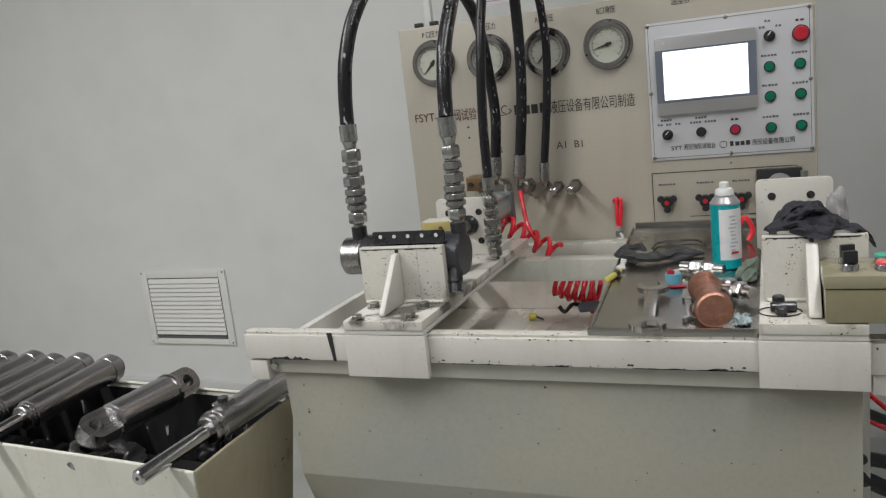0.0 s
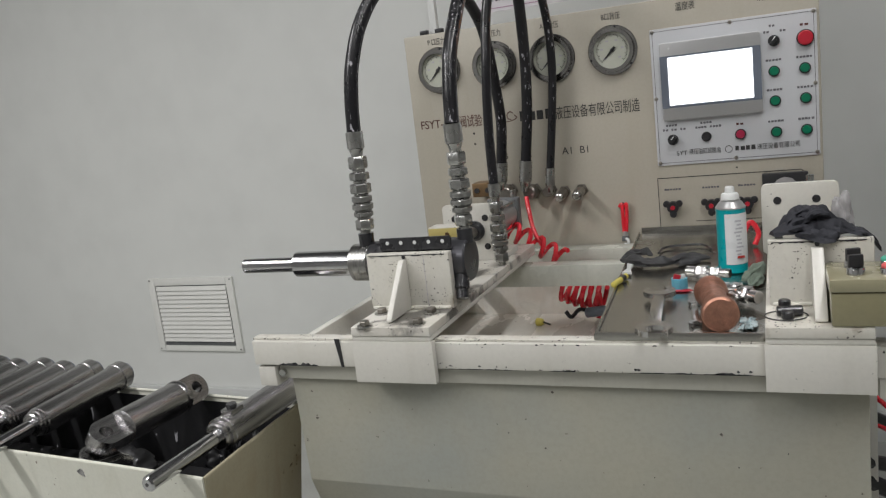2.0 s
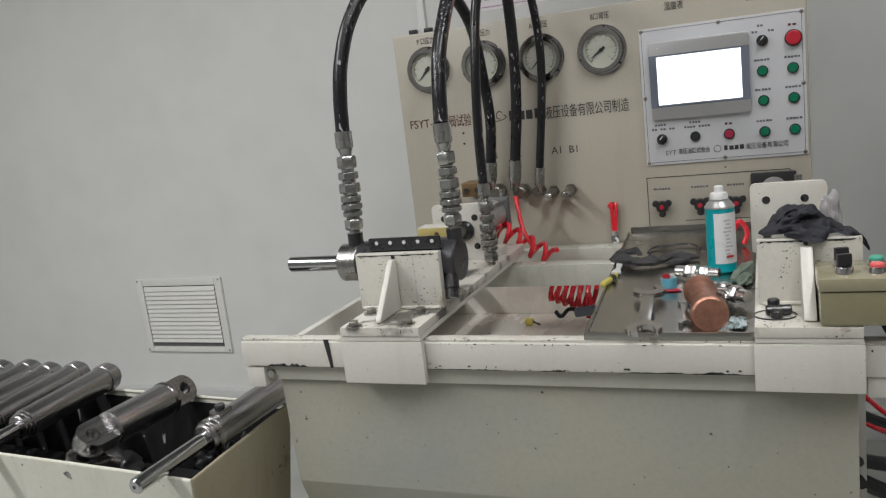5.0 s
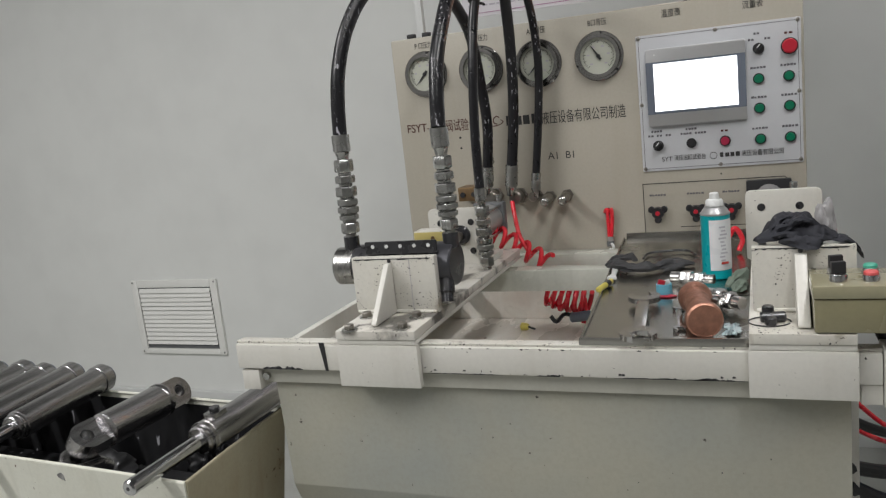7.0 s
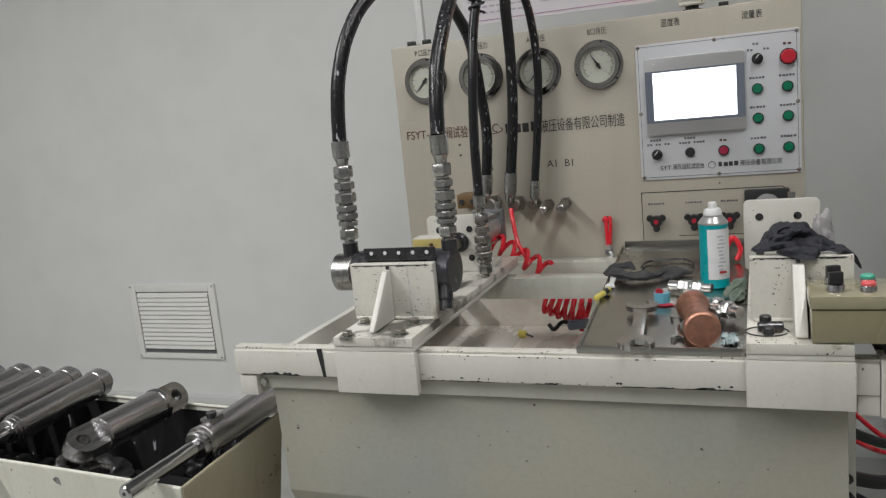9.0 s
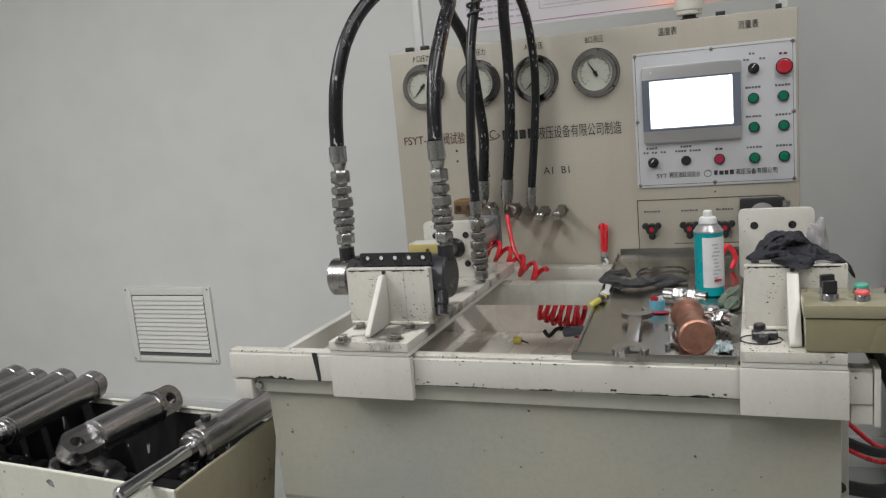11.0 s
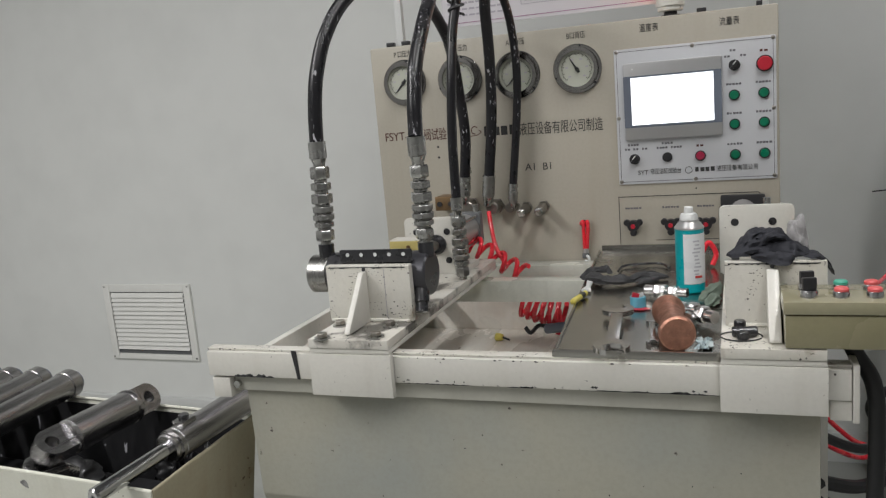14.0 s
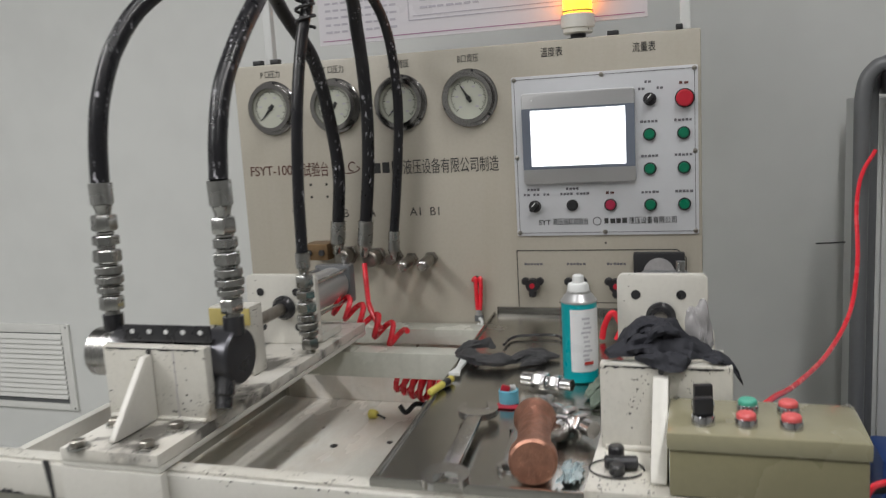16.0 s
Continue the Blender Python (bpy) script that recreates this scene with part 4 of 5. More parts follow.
bm = bmesh.new()
for i in range(12):
    print_bars(-0.55, 1.775 + i * 0.018, 0.2, 0.006, 2.43, 9, bm, i)
    print_bars(-0.29, 1.815 + i * 0.018, 0.16, 0.006, 2.43, 7, bm, 20 + i)
tagged(part("fine_print", bm, GREYTEXT, notice, smooth=False), kind="stuff")

# ---------------------------------------------------------------- stainless tray and what lies on it
TZ = 1.058
tray = thing("drip_tray", (0.09, 1.85, 1.052), "oily stainless steel sheet tray lying across the rails", "tray")
part("sheet", prism([(-0.048, 1.388), (0.236, 1.388), (0.236, 2.333), (-0.108, 2.333)], "z", 1.0515, 1.056), STAINLESS, tray)
part("front_lip", box(-0.05, 0.236, 1.382, 1.3875, 1.0515, 1.066, 0.001), STAINLESS, tray)
part("side_lip", prism([(-0.0525, 1.384), (-0.0485, 1.384), (-0.1085, 2.333), (-0.1125, 2.333)], "z", 1.0515, 1.061), STAINLESS, tray)
part("splash_back", box(-0.105, 0.378, 2.336, 2.3435, 1.035, 1.072, 0.001), DULLSTEEL, tray)
part("top_sheet", prism([(0.035, 1.70), (0.236, 1.70), (0.236, 2.25), (0.05, 2.25)], "z", 1.0562, 1.0575), STAINLESS, tray, "thin second sheet lying on the tray")


def spanner(label, a, b, w, t, jaw, z):
    """Double open-ended spanner from a to b."""
    a, b = Vector((*a, z)), Vector((*b, z))
    d = b - a
    n = d.length
    m = Matrix.Translation(a) @ Matrix.Rotation(math.atan2(d.y, d.x), 4, "Z")
    s = thing("spanner", a, label, "spanner", "spanners")
    bm = box(jaw * 0.6, n - jaw * 0.6, -w / 2, w / 2, t * 0.05, t * 0.97, w * 0.12)
    bm.transform(m)
    part("shank", bm, TOOLSTEEL, s)
    for end, turn_ in ((0, 15), (n, 195)):
        arc = [(jaw * math.cos(radians(k)), jaw * 0.92 * math.sin(radians(k))) for k in range(140, -141, -14)]
        outline = arc + [(-jaw * 0.86, -jaw * 0.46), (-jaw * 0.02, -jaw * 0.46), (jaw * 0.2, 0), (-jaw * 0.02, jaw * 0.46), (-jaw * 0.86, jaw * 0.46)]
        bm = prism(outline, "z", 0, t)
        bm.transform(m @ Matrix.Translation((end, 0, 0)) @ Matrix.Rotation(radians(turn_), 4, "Z"))
        part("jaw", bm, TOOLSTEEL, s)
    return s


spanner("large oily steel open-ended spanner lying on the tray edge", (0.054, 1.385), (0.034, 1.63), 0.024, 0.010, 0.035, 1.067)
spanner("small dark open-ended spanner beside the mallet", (0.118, 1.455), (0.105, 1.59), 0.012, 0.006, 0.013, 1.058)

mallet = thing("copper_mallet", (0.16, 1.49, TZ), "hammered copper mallet head lying on the tray", "hammer")
part("head", lathe([(0, 0.028), (0.003, 0.0315), (0.018, 0.032), (0.03, 0.026), (0.045, 0.0225), (0.125, 0.0235), (0.138, 0.026), (0.15, 0.031), (0.16, 0.031), (0.163, 0.027)],
                   (0.166, 1.408, TZ + 0.032), (0.137, 1.573, TZ + 0.032), 40), COPPER, mallet)

can = thing("aerosol_can", (0.1665, 1.85, TZ), "white and teal aerosol can with a white nozzle on the tray", "spray can")
cx, cy = 0.1665, 1.85
part("body", lathe([(0, 0.028), (0.003, 0.0315), (0.006, 0.031), (0.14, 0.031), (0.143, 0.0315)], (cx, cy, TZ), (cx, cy, 3), 40), TEAL, can, "teal printed can body")
bm = bmesh.new()
for k in range(16):
    a0, a1 = radians(-112 + k * 9.0), radians(-112 + (k + 1) * 9.0)
    vs = [bm.verts.new((cx + 0.0313 * math.cos(a), cy + 0.0313 * math.sin(a), z)) for a, z in ((a0, TZ + 0.022), (a1, TZ + 0.022), (a1, TZ + 0.134), (a0, TZ + 0.134))]
    bm.faces.new(vs)
bmesh.ops.remove_doubles(bm, verts=bm.verts, dist=1e-5)
bmesh.ops.solidify(bm, geom=bm.faces[:], thickness=-0.0004)
lab = part("printed_label", bm, CANWHITE, can, "white printed field with unreadable bars")
bm = bmesh.new()
rnd = random.Random(4)
for k in range(11):
    a = radians(-60 + rnd.uniform(-4, 4))
    z = TZ + 0.036 + k * 0.0082
    p = Vector((cx + 0.0316 * math.cos(a), cy + 0.0316 * math.sin(a), z))
    w = rnd.uniform(0.004, 0.009)
    box(p.x - w, p.x + w, p.y - 0.0004, p.y + 0.0004, z - 0.0018, z + 0.0018, bm=bm, turn=pose(0, 0, 0, 0, 0, 30))
bm2 = bmesh.new()
a = radians(-62)
box(cx + 0.0317 * math.cos(a) - 0.004, cx + 0.0317 * math.cos(a) + 0.012, cy + 0.0317 * math.sin(a) - 0.0004, cy + 0.0317 * math.sin(a) + 0.0004, TZ + 0.036, TZ + 0.041, bm=bm2, turn=pose(0, 0, 0, 0, 0, 28))
part("label_bar", bm2, REDINK, lab, "small red bar")
tagged(part("fine_print", bm, material("pale_grey_print", (0.5, 0.5, 0.54), 0.5, bump=0), lab, smooth=False), kind="stuff")
part("shoulder", lathe([(0, 0.032), (0.003, 0.032), (0.005, 0.0295), (0.011, 0.026), (0.016, 0.021), (0.019, 0.021)], (cx, cy, TZ + 0.1435), (cx, cy, 3), 32), BEZEL, can, "domed metal shoulder")
part("nozzle", lathe([(0, 0.0195), (0.009, 0.0188), (0.013, 0.0165), (0.0145, 0.0105), (0.026, 0.0098), (0.028, 0.0075)], (cx, cy, TZ + 0.163), (cx, cy, 3), 24), CANCAP, can, "white plastic nozzle")

knife = thing("utility_knife", (-0.065, 1.83, 1.0615), "yellow handled knife with a white blade guard on the tray edge", "knife")
part("handle", rod((-0.078, 1.722, 1.0645), (-0.062, 1.805, 1.0645), 0.0066, 14, bevel=0.003), YELLOW, knife, "yellow handle with black grip")
part("grip", rod((-0.069, 1.768, 1.0645), (-0.065, 1.788, 1.0645), 0.0071, 14), BLACKPLASTIC, knife)
part("guard", prism([(-0.077, 1.828), (-0.053, 1.825), (-0.061, 1.86), (-0.062, 1.93), (-0.068, 1.965), (-0.086, 1.965), (-0.079, 1.92), (-0.071, 1.86)], "z", 1.0615, 1.068, bevel=0.002), CABINET, knife, "white plastic end")

tape = thing("tape_roll", (0.065, 1.705, TZ), "torn roll of pale blue tape on a red scrap", "tape")
part("core", ring((0.065, 1.712, TZ + 0.0008), (0.065, 1.712, TZ + 0.022), 0.010, 0.0165, 28), BLUETAPE, tape)
part("red_scrap", prism([(0.038, 1.695), (0.05, 1.683), (0.075, 1.68), (0.094, 1.688), (0.088, 1.70), (0.066, 1.704), (0.05, 1.706)], "z", TZ, TZ + 0.0007), REDCAP, tape, "thin red plastic scrap")
part("strip_end", box(0.053, 0.068, 1.706, 1.709, TZ + 0.018, TZ + 0.031, 0.001, turn=pose(0, 0, 0, 0, 20, 15)), REDCAP, tape)
part("strip_end", box(0.066, 0.078, 1.714, 1.716, TZ + 0.018, TZ + 0.030, 0.001, turn=pose(0, 0, 0, 0, -15, -20)), CABINET, tape)


def loose_fitting(p0, p1, r, label):
    p0, p1 = Vector(p0), Vector(p1)
    d = p1 - p0
    f = thing("hose_fitting", p0, label, "fitting", "loose fittings")
    for a, b, k, hx in ((0, 0.22, 0.85, 0), (0.22, 0.5, 1.1, 1), (0.5, 0.56, 0.75, 0), (0.56, 0.78, 1.0, 1), (0.78, 1.0, 0.7, 0)):
        part("hex_nut" if hx else "threaded_body", (hexagon if hx else rod)(p0 + d * a, p0 + d * (b - 0.01), r * k), STEEL, f)
    return f


loose_fitting((0.074, 1.79, 1.075), (0.165, 1.762, 1.075), 0.0145, "large chromed hose coupling lying on the tray")
loose_fitting((0.157, 1.623, 1.079), (0.225, 1.560, 1.078), 0.0175, "chromed elbow fitting lying on the tray")
loose_fitting((0.172, 1.549, 1.076), (0.187, 1.627, 1.076), 0.0165, "chromed hose coupling lying on the tray")
loose_fitting((0.118, 1.638, 1.072), (0.138, 1.697, 1.072), 0.0135, "small steel hose coupling lying on the tray")


def rag(name, centre, size, mat, label, seed, rough=0.35, category="rag", lean=0.0, turn=35.0):
    """A crumpled cloth: a heap with long soft folds and a flat underside."""
    o = thing(name, centre, label, category)
    bm = bmesh.new()
    bmesh.ops.create_icosphere(bm, subdivisions=5, radius=1.0)
    c = Vector(centre)
    ca, sa = math.cos(radians(turn)), math.sin(radians(turn))
    for v in bm.verts:
        d = v.co.normalized()
        u, w = d.x * ca + d.y * sa + 0.3 * noise.noise(d * 1.3), -d.x * sa + d.y * ca
        q = Vector((u * 2.1 + seed * 3.1, w * 0.55 + seed * 1.7, d.z * 0.9))
        crease = (1 - 2.4 * abs(noise.noise(q * 1.5))) * 0.34 + 0.12 * (1 - 2.4 * abs(noise.noise(q * 3.1)))
        k = 1 + rough * (noise.noise(d * 1.2 + Vector((seed, 0, 0))) * 0.9 + crease)
        z = max(d.z * k, -0.05) if d.z < 0 else d.z * k
        v.co = Vector((d.x * k * size[0], d.y * k * size[1], z * size[2] + lean * d.x * size[0])) + c
    part("cloth", bm, mat, o)
    return o


def fold(bm, pts, width, height, seed):
    """A flattened roll of cloth along the points, with creases along it."""
    path = smooth_path(pts, 10)
    rings = []
    n = 22
    for i, p in enumerate(path):
        f = i / (len(path) - 1)
        d = (path[min(i + 1, len(path) - 1)] - path[max(i - 1, 0)]).normalized()
        side = Vector((-d.y, d.x, 0)).normalized()
        taper = min(1, 0.35 + 3.2 * min(f, 1 - f))
        row = []
        for k in range(n):
            a = 2 * math.pi * k / n
            q = Vector((math.cos(a) * 1.6 + seed, math.sin(a) * 1.6, f * 3.0 * len(pts) / 4))
            r = 1 + 0.7 * noise.noise(q) + 0.5 * (0.35 - abs(noise.noise(q * 2.3)))
            row.append(bm.verts.new(p + side * (math.cos(a) * width * taper * r) + Vector((0, 0, max(math.sin(a), -0.25) * height * taper * r))))
        rings.append(row)
    for a, b in zip(rings, rings[1:]):
        for k in range(n):
            bm.faces.new((a[k], a[(k + 1) % n], b[(k + 1) % n], b[k]))
    bm.faces.new(rings[0][::-1])
    bm.faces.new(rings[-1])
    return bm


def folded_cloth(name, centre, mat, label, category, folds):
    o = thing(name, centre, label, category)
    bm = bmesh.new()
    for k, (pts, w, h) in enumerate(folds):
        fold(bm, pts, w, h, 3.7 * k + len(label))
    part("cloth", bm, mat, o)
    return o


folded_cloth("black_rag", (0.315, 1.515, 1.2035), CLOTH, "crumpled black cloth draped on top of the bracket", "rag", (
    ([(0.252, 1.505, 1.208), (0.285, 1.518, 1.216), (0.32, 1.525, 1.216), (0.36, 1.522, 1.21), (0.385, 1.515, 1.206)], 0.026, 0.017),
    ([(0.262, 1.53, 1.21), (0.28, 1.532, 1.228), (0.305, 1.535, 1.24), (0.332, 1.53, 1.236), (0.35, 1.52, 1.218)], 0.022, 0.014),
    ([(0.29, 1.498, 1.206), (0.318, 1.489, 1.203), (0.342, 1.488, 1.199), (0.358, 1.497, 1.206)], 0.012, 0.012),
    ([(0.30, 1.505, 1.225), (0.322, 1.51, 1.24), (0.342, 1.525, 1.232), (0.372, 1.53, 1.216)], 0.013, 0.012)))
folded_cloth("black_rag", (0.39, 1.52, 1.2), CLOTH, "corner of black cloth hanging over the bracket", "rag", (
    ([(0.374, 1.512, 1.207), (0.396, 1.512, 1.205), (0.412, 1.512, 1.192), (0.422, 1.514, 1.172)], 0.018, 0.007),))
rag("grey_rag", (0.367, 1.575, 1.205), (0.018, 0.02, 0.048), GREYCLOTH, "crumpled pale grey cloth behind the black rag", 5, 0.5)
folded_cloth("work_gloves", (0.0, 1.925, 1.0605), GLOVECLOTH, "oily black work gloves lying on the tray", "gloves", (
    ([(-0.092, 1.950, 1.066), (-0.055, 1.915, 1.069), (-0.01, 1.900, 1.068), (0.035, 1.915, 1.066)], 0.017, 0.013),
    ([(-0.102, 1.960, 1.064), (-0.075, 1.980, 1.074), (-0.048, 2.010, 1.07), (-0.03, 2.010, 1.064)], 0.009, 0.011),
    ([(0.01, 1.900, 1.064), (0.04, 1.930, 1.068), (0.07, 1.950, 1.067), (0.11, 1.960, 1.064)], 0.013, 0.01),
    ([(0.03, 1.965, 1.063), (0.055, 1.975, 1.068), (0.085, 1.985, 1.064)], 0.008, 0.008),
    ([(0.045, 1.900, 1.062), (0.07, 1.910, 1.066), (0.09, 1.930, 1.063)], 0.006, 0.006)))
folded_cloth("green_rag", (0.2, 1.82, 1.0605), GREENCLOTH, "dull green cloth beside the can", "rag", (
    ([(0.19, 1.74, 1.064), (0.205, 1.765, 1.068), (0.219, 1.80, 1.074), (0.226, 1.86, 1.072)], 0.012, 0.012),
    ([(0.205, 1.70, 1.063), (0.216, 1.73, 1.066), (0.224, 1.77, 1.068)], 0.010, 0.009)))

wire = thing("steel_bail", (0.1, 2.13, TZ), "bent black wire bail lying on the tray", "wire")
part("bail", sweep([(-0.02, 2.04, TZ + 0.004), (-0.014, 2.10, TZ + 0.004), (0.03, 2.115, TZ + 0.006), (0.08, 2.115, TZ + 0.006), (0.105, 2.07, TZ + 0.004)], 0.003, 8), BLACKP, wire)

# ---------------------------------------------------------------- control box on the right slide
ctrl = thing("control_box", (0.44, 1.41, 1.0835), "olive painted push-button control box standing on the slide", "control box")
part("body", box(0.336, 0.545, 1.357, 1.475, 1.0845, 1.140, 0.004), BOXP, ctrl)
part("lid", box(0.333, 0.548, 1.354, 1.478, 1.1405, 1.163, 0.006), BOXTOP, ctrl, "olive lid, colour lightened as if lit from above")


def box_button(x, y, cap, label):
    b = part("push_button", lathe([(0, 0.0125), (0.008, 0.0125), (0.01, 0.0115)], (x, y, 1.163), (x, y, 3), 24), CHROME, ctrl, label)
    part("button_cap", lathe([(0, 0.011), (0.004, 0.011), (0.006, 0.009)], (x, y, 1.1732), (x, y, 3), 24), cap, b)


box_button(0.421, 1.388, PINKCAP, "chrome ringed red push button")
box_button(0.425, 1.435, GREENCAP2, "chrome ringed green push button")
box_button(0.469, 1.388, PINKCAP, "chrome ringed red push button")
box_button(0.470, 1.435, PINKCAP, "chrome ringed red push button")
for y_ in (1.388, 1.435):
    sw = part("selector_switch", lathe([(0, 0.0135), (0.009, 0.0135), (0.012, 0.012)], (0.374, y_, 1.163), (0.374, y_, 3), 24), CHROME, ctrl, "chrome ringed black selector switch")
    part("switch_handle", box(0.363, 0.385, y_ - 0.005, y_ + 0.005, 1.1752, 1.195, 0.002, turn=pose(0, 0, 0, 0, 0, 15)), BLACKPLASTIC, sw)
for sx in (0.342, 0.539):
    part("lid_screw", rod((sx, 1.47, 1.1635), (sx, 1.47, 1.165), 0.004, 10), ZINC, ctrl)

cond = thing("cable_conduit", (0.47, 1.43, 0.0), "black corrugated cable conduit hanging from the control box", "conduit")
path = smooth_path([(0.435, 1.44, 1.083), (0.45, 1.44, 1.05), (0.475, 1.43, 1.0), (0.48, 1.43, 0.9), (0.475, 1.43, 0.7), (0.475, 1.44, 0.4), (0.5, 1.5, 0.03)], 60)
part("corrugated_tube", sweep(path, 0.0138, 12, raw=True), PLAINRUBBER, cond)
cond2 = thing("cable_conduit", (0.47, 1.7, 0.0), "black cable loop behind the bench", "conduit")
part("tube", sweep([(0.816, 2.300, 0.701), (0.668, 2.200, 0.722), (0.595, 2.150, 0.719), (0.567, 2.120, 0.691), (0.592, 2.120, 0.647), (0.647, 2.150, 0.612), (0.799, 2.200, 0.571)], 0.012, 12), PLAINRUBBER, cond2)
for i, (pts, r, mat, lb) in enumerate((
        ([(0.40, 1.66, 0.87), (0.410, 1.700, 0.793), (0.461, 1.740, 0.741), (0.517, 1.800, 0.707), (0.573, 1.800, 0.754), (0.597, 1.780, 0.846), (0.616, 1.760, 0.917), (0.638, 1.760, 0.940), (0.728, 1.800, 0.940)], 0.0052, REDHOSE, "red air hose looped behind the bench"),
        ([(0.40, 1.70, 0.86), (0.476, 1.760, 0.767), (0.517, 1.800, 0.733), (0.571, 1.860, 0.702), (0.609, 1.860, 0.723), (0.639, 1.860, 0.775), (0.695, 1.860, 0.859)], 0.0052, REDHOSE, "red air hose looped behind the bench"),
        ([(0.40, 1.62, 0.83), (0.5, 1.7, 0.77), (0.62, 1.9, 0.74), (0.8, 2.3, 0.72)], 0.010, PLAINRUBBER, "black cable behind the bench"),
        ([(0.40, 1.60, 0.74), (0.5, 1.7, 0.69), (0.62, 1.9, 0.66), (0.8, 2.3, 0.63)], 0.014, PLAINRUBBER, "black cable behind the bench"),
        ([(0.40, 1.60, 0.70), (0.5, 1.68, 0.63), (0.62, 1.85, 0.6), (0.85, 2.2, 0.55)], 0.016, PLAINRUBBER, "black cable behind the bench"))):
    h = thing("loose_hose", pts[0], lb, "hose", "loose hoses")
    part("tube", sweep(pts, r, 10), mat, h)

# ---------------------------------------------------------------- red air line and coil
coil = thing("coiled_air_hose", (-0.38, 2.16, 1.1), "bright red coiled air hose hanging behind the rear rail", "air hose")


def helix(axis, r, turns, per=14):
    path = smooth_path(axis, 24)
    out, n = [], len(path)
    for i in range(turns * per + 1):
        f = i / (turns * per) * (n - 1)
        a, b = path[int(f)], path[min(int(f) + 1, n - 1)]
        c = a.lerp(b, f - int(f))
        d = (b - a).normalized() if b != a else (path[-1] - path[-2]).normalized()
        s = d.cross(Vector((0, 1, 0))).normalized()
        u = d.cross(s)
        t = 2 * math.pi * i / per
        out.append(c + r * (math.cos(t) * s + math.sin(t) * u))
    return out


part("drop_hose", sweep([(-0.417, 2.260, 1.195), (-0.407, 2.240, 1.154), (-0.385, 2.200, 1.100), (-0.351, 2.180, 1.050)], 0.0065, 10), REDHOSE, coil)
part("coil", sweep(helix([(-0.451, 2.140, 1.127), (-0.411, 2.160, 1.099), (-0.358, 2.180, 1.057), (-0.307, 2.200, 1.022)], 0.025, 5), 0.0068, 8, raw=True), REDHOSE, coil)
part("coil", sweep(helix([(-0.312, 2.180, 0.940), (-0.256, 2.180, 0.919), (-0.193, 2.180, 0.905)], 0.034, 6), 0.0068, 8, raw=True), REDHOSE, coil)
part("drop_hose", sweep([(-0.206, 2.170, 0.925), (-0.204, 2.160, 0.887), (-0.210, 2.150, 0.857)], 0.0065, 10), REDHOSE, coil)
part("connector", rod((-0.243, 2.140, 0.876), (-0.184, 2.140, 0.884), 0.014, 14, bevel=0.003), BEZELD, coil, "dark grey connector")
part("strap", sweep([(-0.294, 2.120, 0.887), (-0.279, 2.120, 0.871), (-0.259, 2.130, 0.888), (-0.241, 2.140, 0.885)], 0.006, 8), BLACKP, coil)
hook = thing("red_strap", (-0.147, 2.335, 1.143), "small red strap with a white end on the panel", "strap")
for k in (-0.0065, 0.0065):
    part("strap", sweep([(-0.156 + k, 2.337, 1.139), (-0.148 + k, 2.327, 1.145), (-0.148 + k * 0.9, 2.328, 1.115), (-0.151 + k * 0.5, 2.333, 1.065)], 0.0052, 10), REDHOSE, hook)
part("strap_ring", rod((-0.151, 2.333, 1.066), (-0.151, 2.333, 1.052), 0.0075, 14), BEZEL, hook)
part("swivel", box(-0.162, -0.141, 2.327, 2.338, 1.036, 1.052, 0.003), GREYTUBE, hook, "grey plastic swivel")
part("strap_end", sweep([(-0.149, 2.328, 1.046), (-0.142, 2.325, 1.037), (-0.147, 2.326, 1.026), (-0.155, 2.328, 1.03)], 0.0042, 8), CABINET, hook)
part("grommet", rod((-0.156, 2.345, 1.138), (-0.154, 2.338, 1.139), 0.011, 16), BLACKPLASTIC, hook)
h = thing("loose_hose", (0.193, 2.1, 1.0565), "short red hose bent over behind the can", "hose", "loose hoses")
part("tube", sweep([(0.176, 2.105, 1.0635), (0.182, 2.1, 1.092), (0.199, 2.098, 1.12), (0.216, 2.1, 1.092), (0.207, 2.095, 1.0635)], 0.0065, 10), REDHOSE, h)

tag = thing("stop_block", (-0.452, 1.72, 1.0835), "cream stop block with a yellow plate behind the cylinder", "block")
part("block", box(-0.5, -0.415, 1.712, 1.76, 1.0838, 1.214, 0.003), CREAM_WORN, tag)
part("plate", box(-0.497, -0.412, 1.708, 1.7115, 1.181, 1.212, 0.001), OLIVETAG, tag, "yellow painted plate")
part("screw", rod((-0.45, 1.7082, 1.198), (-0.45, 1.7055, 1.198), 0.005, 12), BRASS, tag)

# ---------------------------------------------------------------- frame and cabinet at the right
fr = thing("tube_frame", (0.74, 2.6, 0), "dark grey bent steel tube frame against the cabinet", "frame")
part("tube", sweep([(0.742, 2.6, 0), (0.742, 2.6, 0.8), (0.742, 2.6, 1.4), (0.744, 2.6, 1.54), (0.765, 2.6, 1.592), (0.81, 2.6, 1.605), (1.0, 2.6, 1.605), (1.3, 2.6, 1.605)], 0.0185, 16), GREYTUBE, fr)
part("tube", sweep([(0.772, 2.66, 0), (0.772, 2.66, 0.8), (0.772, 2.66, 1.45), (0.775, 2.66, 1.56), (0.80, 2.66, 1.61), (0.9, 2.66, 1.615), (1.3, 2.66, 1.615)], 0.0165, 16), GREYTUBE, fr)
part("clamp", box(0.79, 0.9, 2.57, 2.69, 1.535, 1.59, 0.006), BLACKPLASTIC, fr, "black plastic clamp")
wc = thing("wall_cabinet", (1.1, 2.85, 0), "white painted steel cabinet behind the tube frame", "cabinet")
part("carcass", box(0.80, 1.5, 2.72, 3.2, 0, 1.53, 0.006), CABINET, wc)
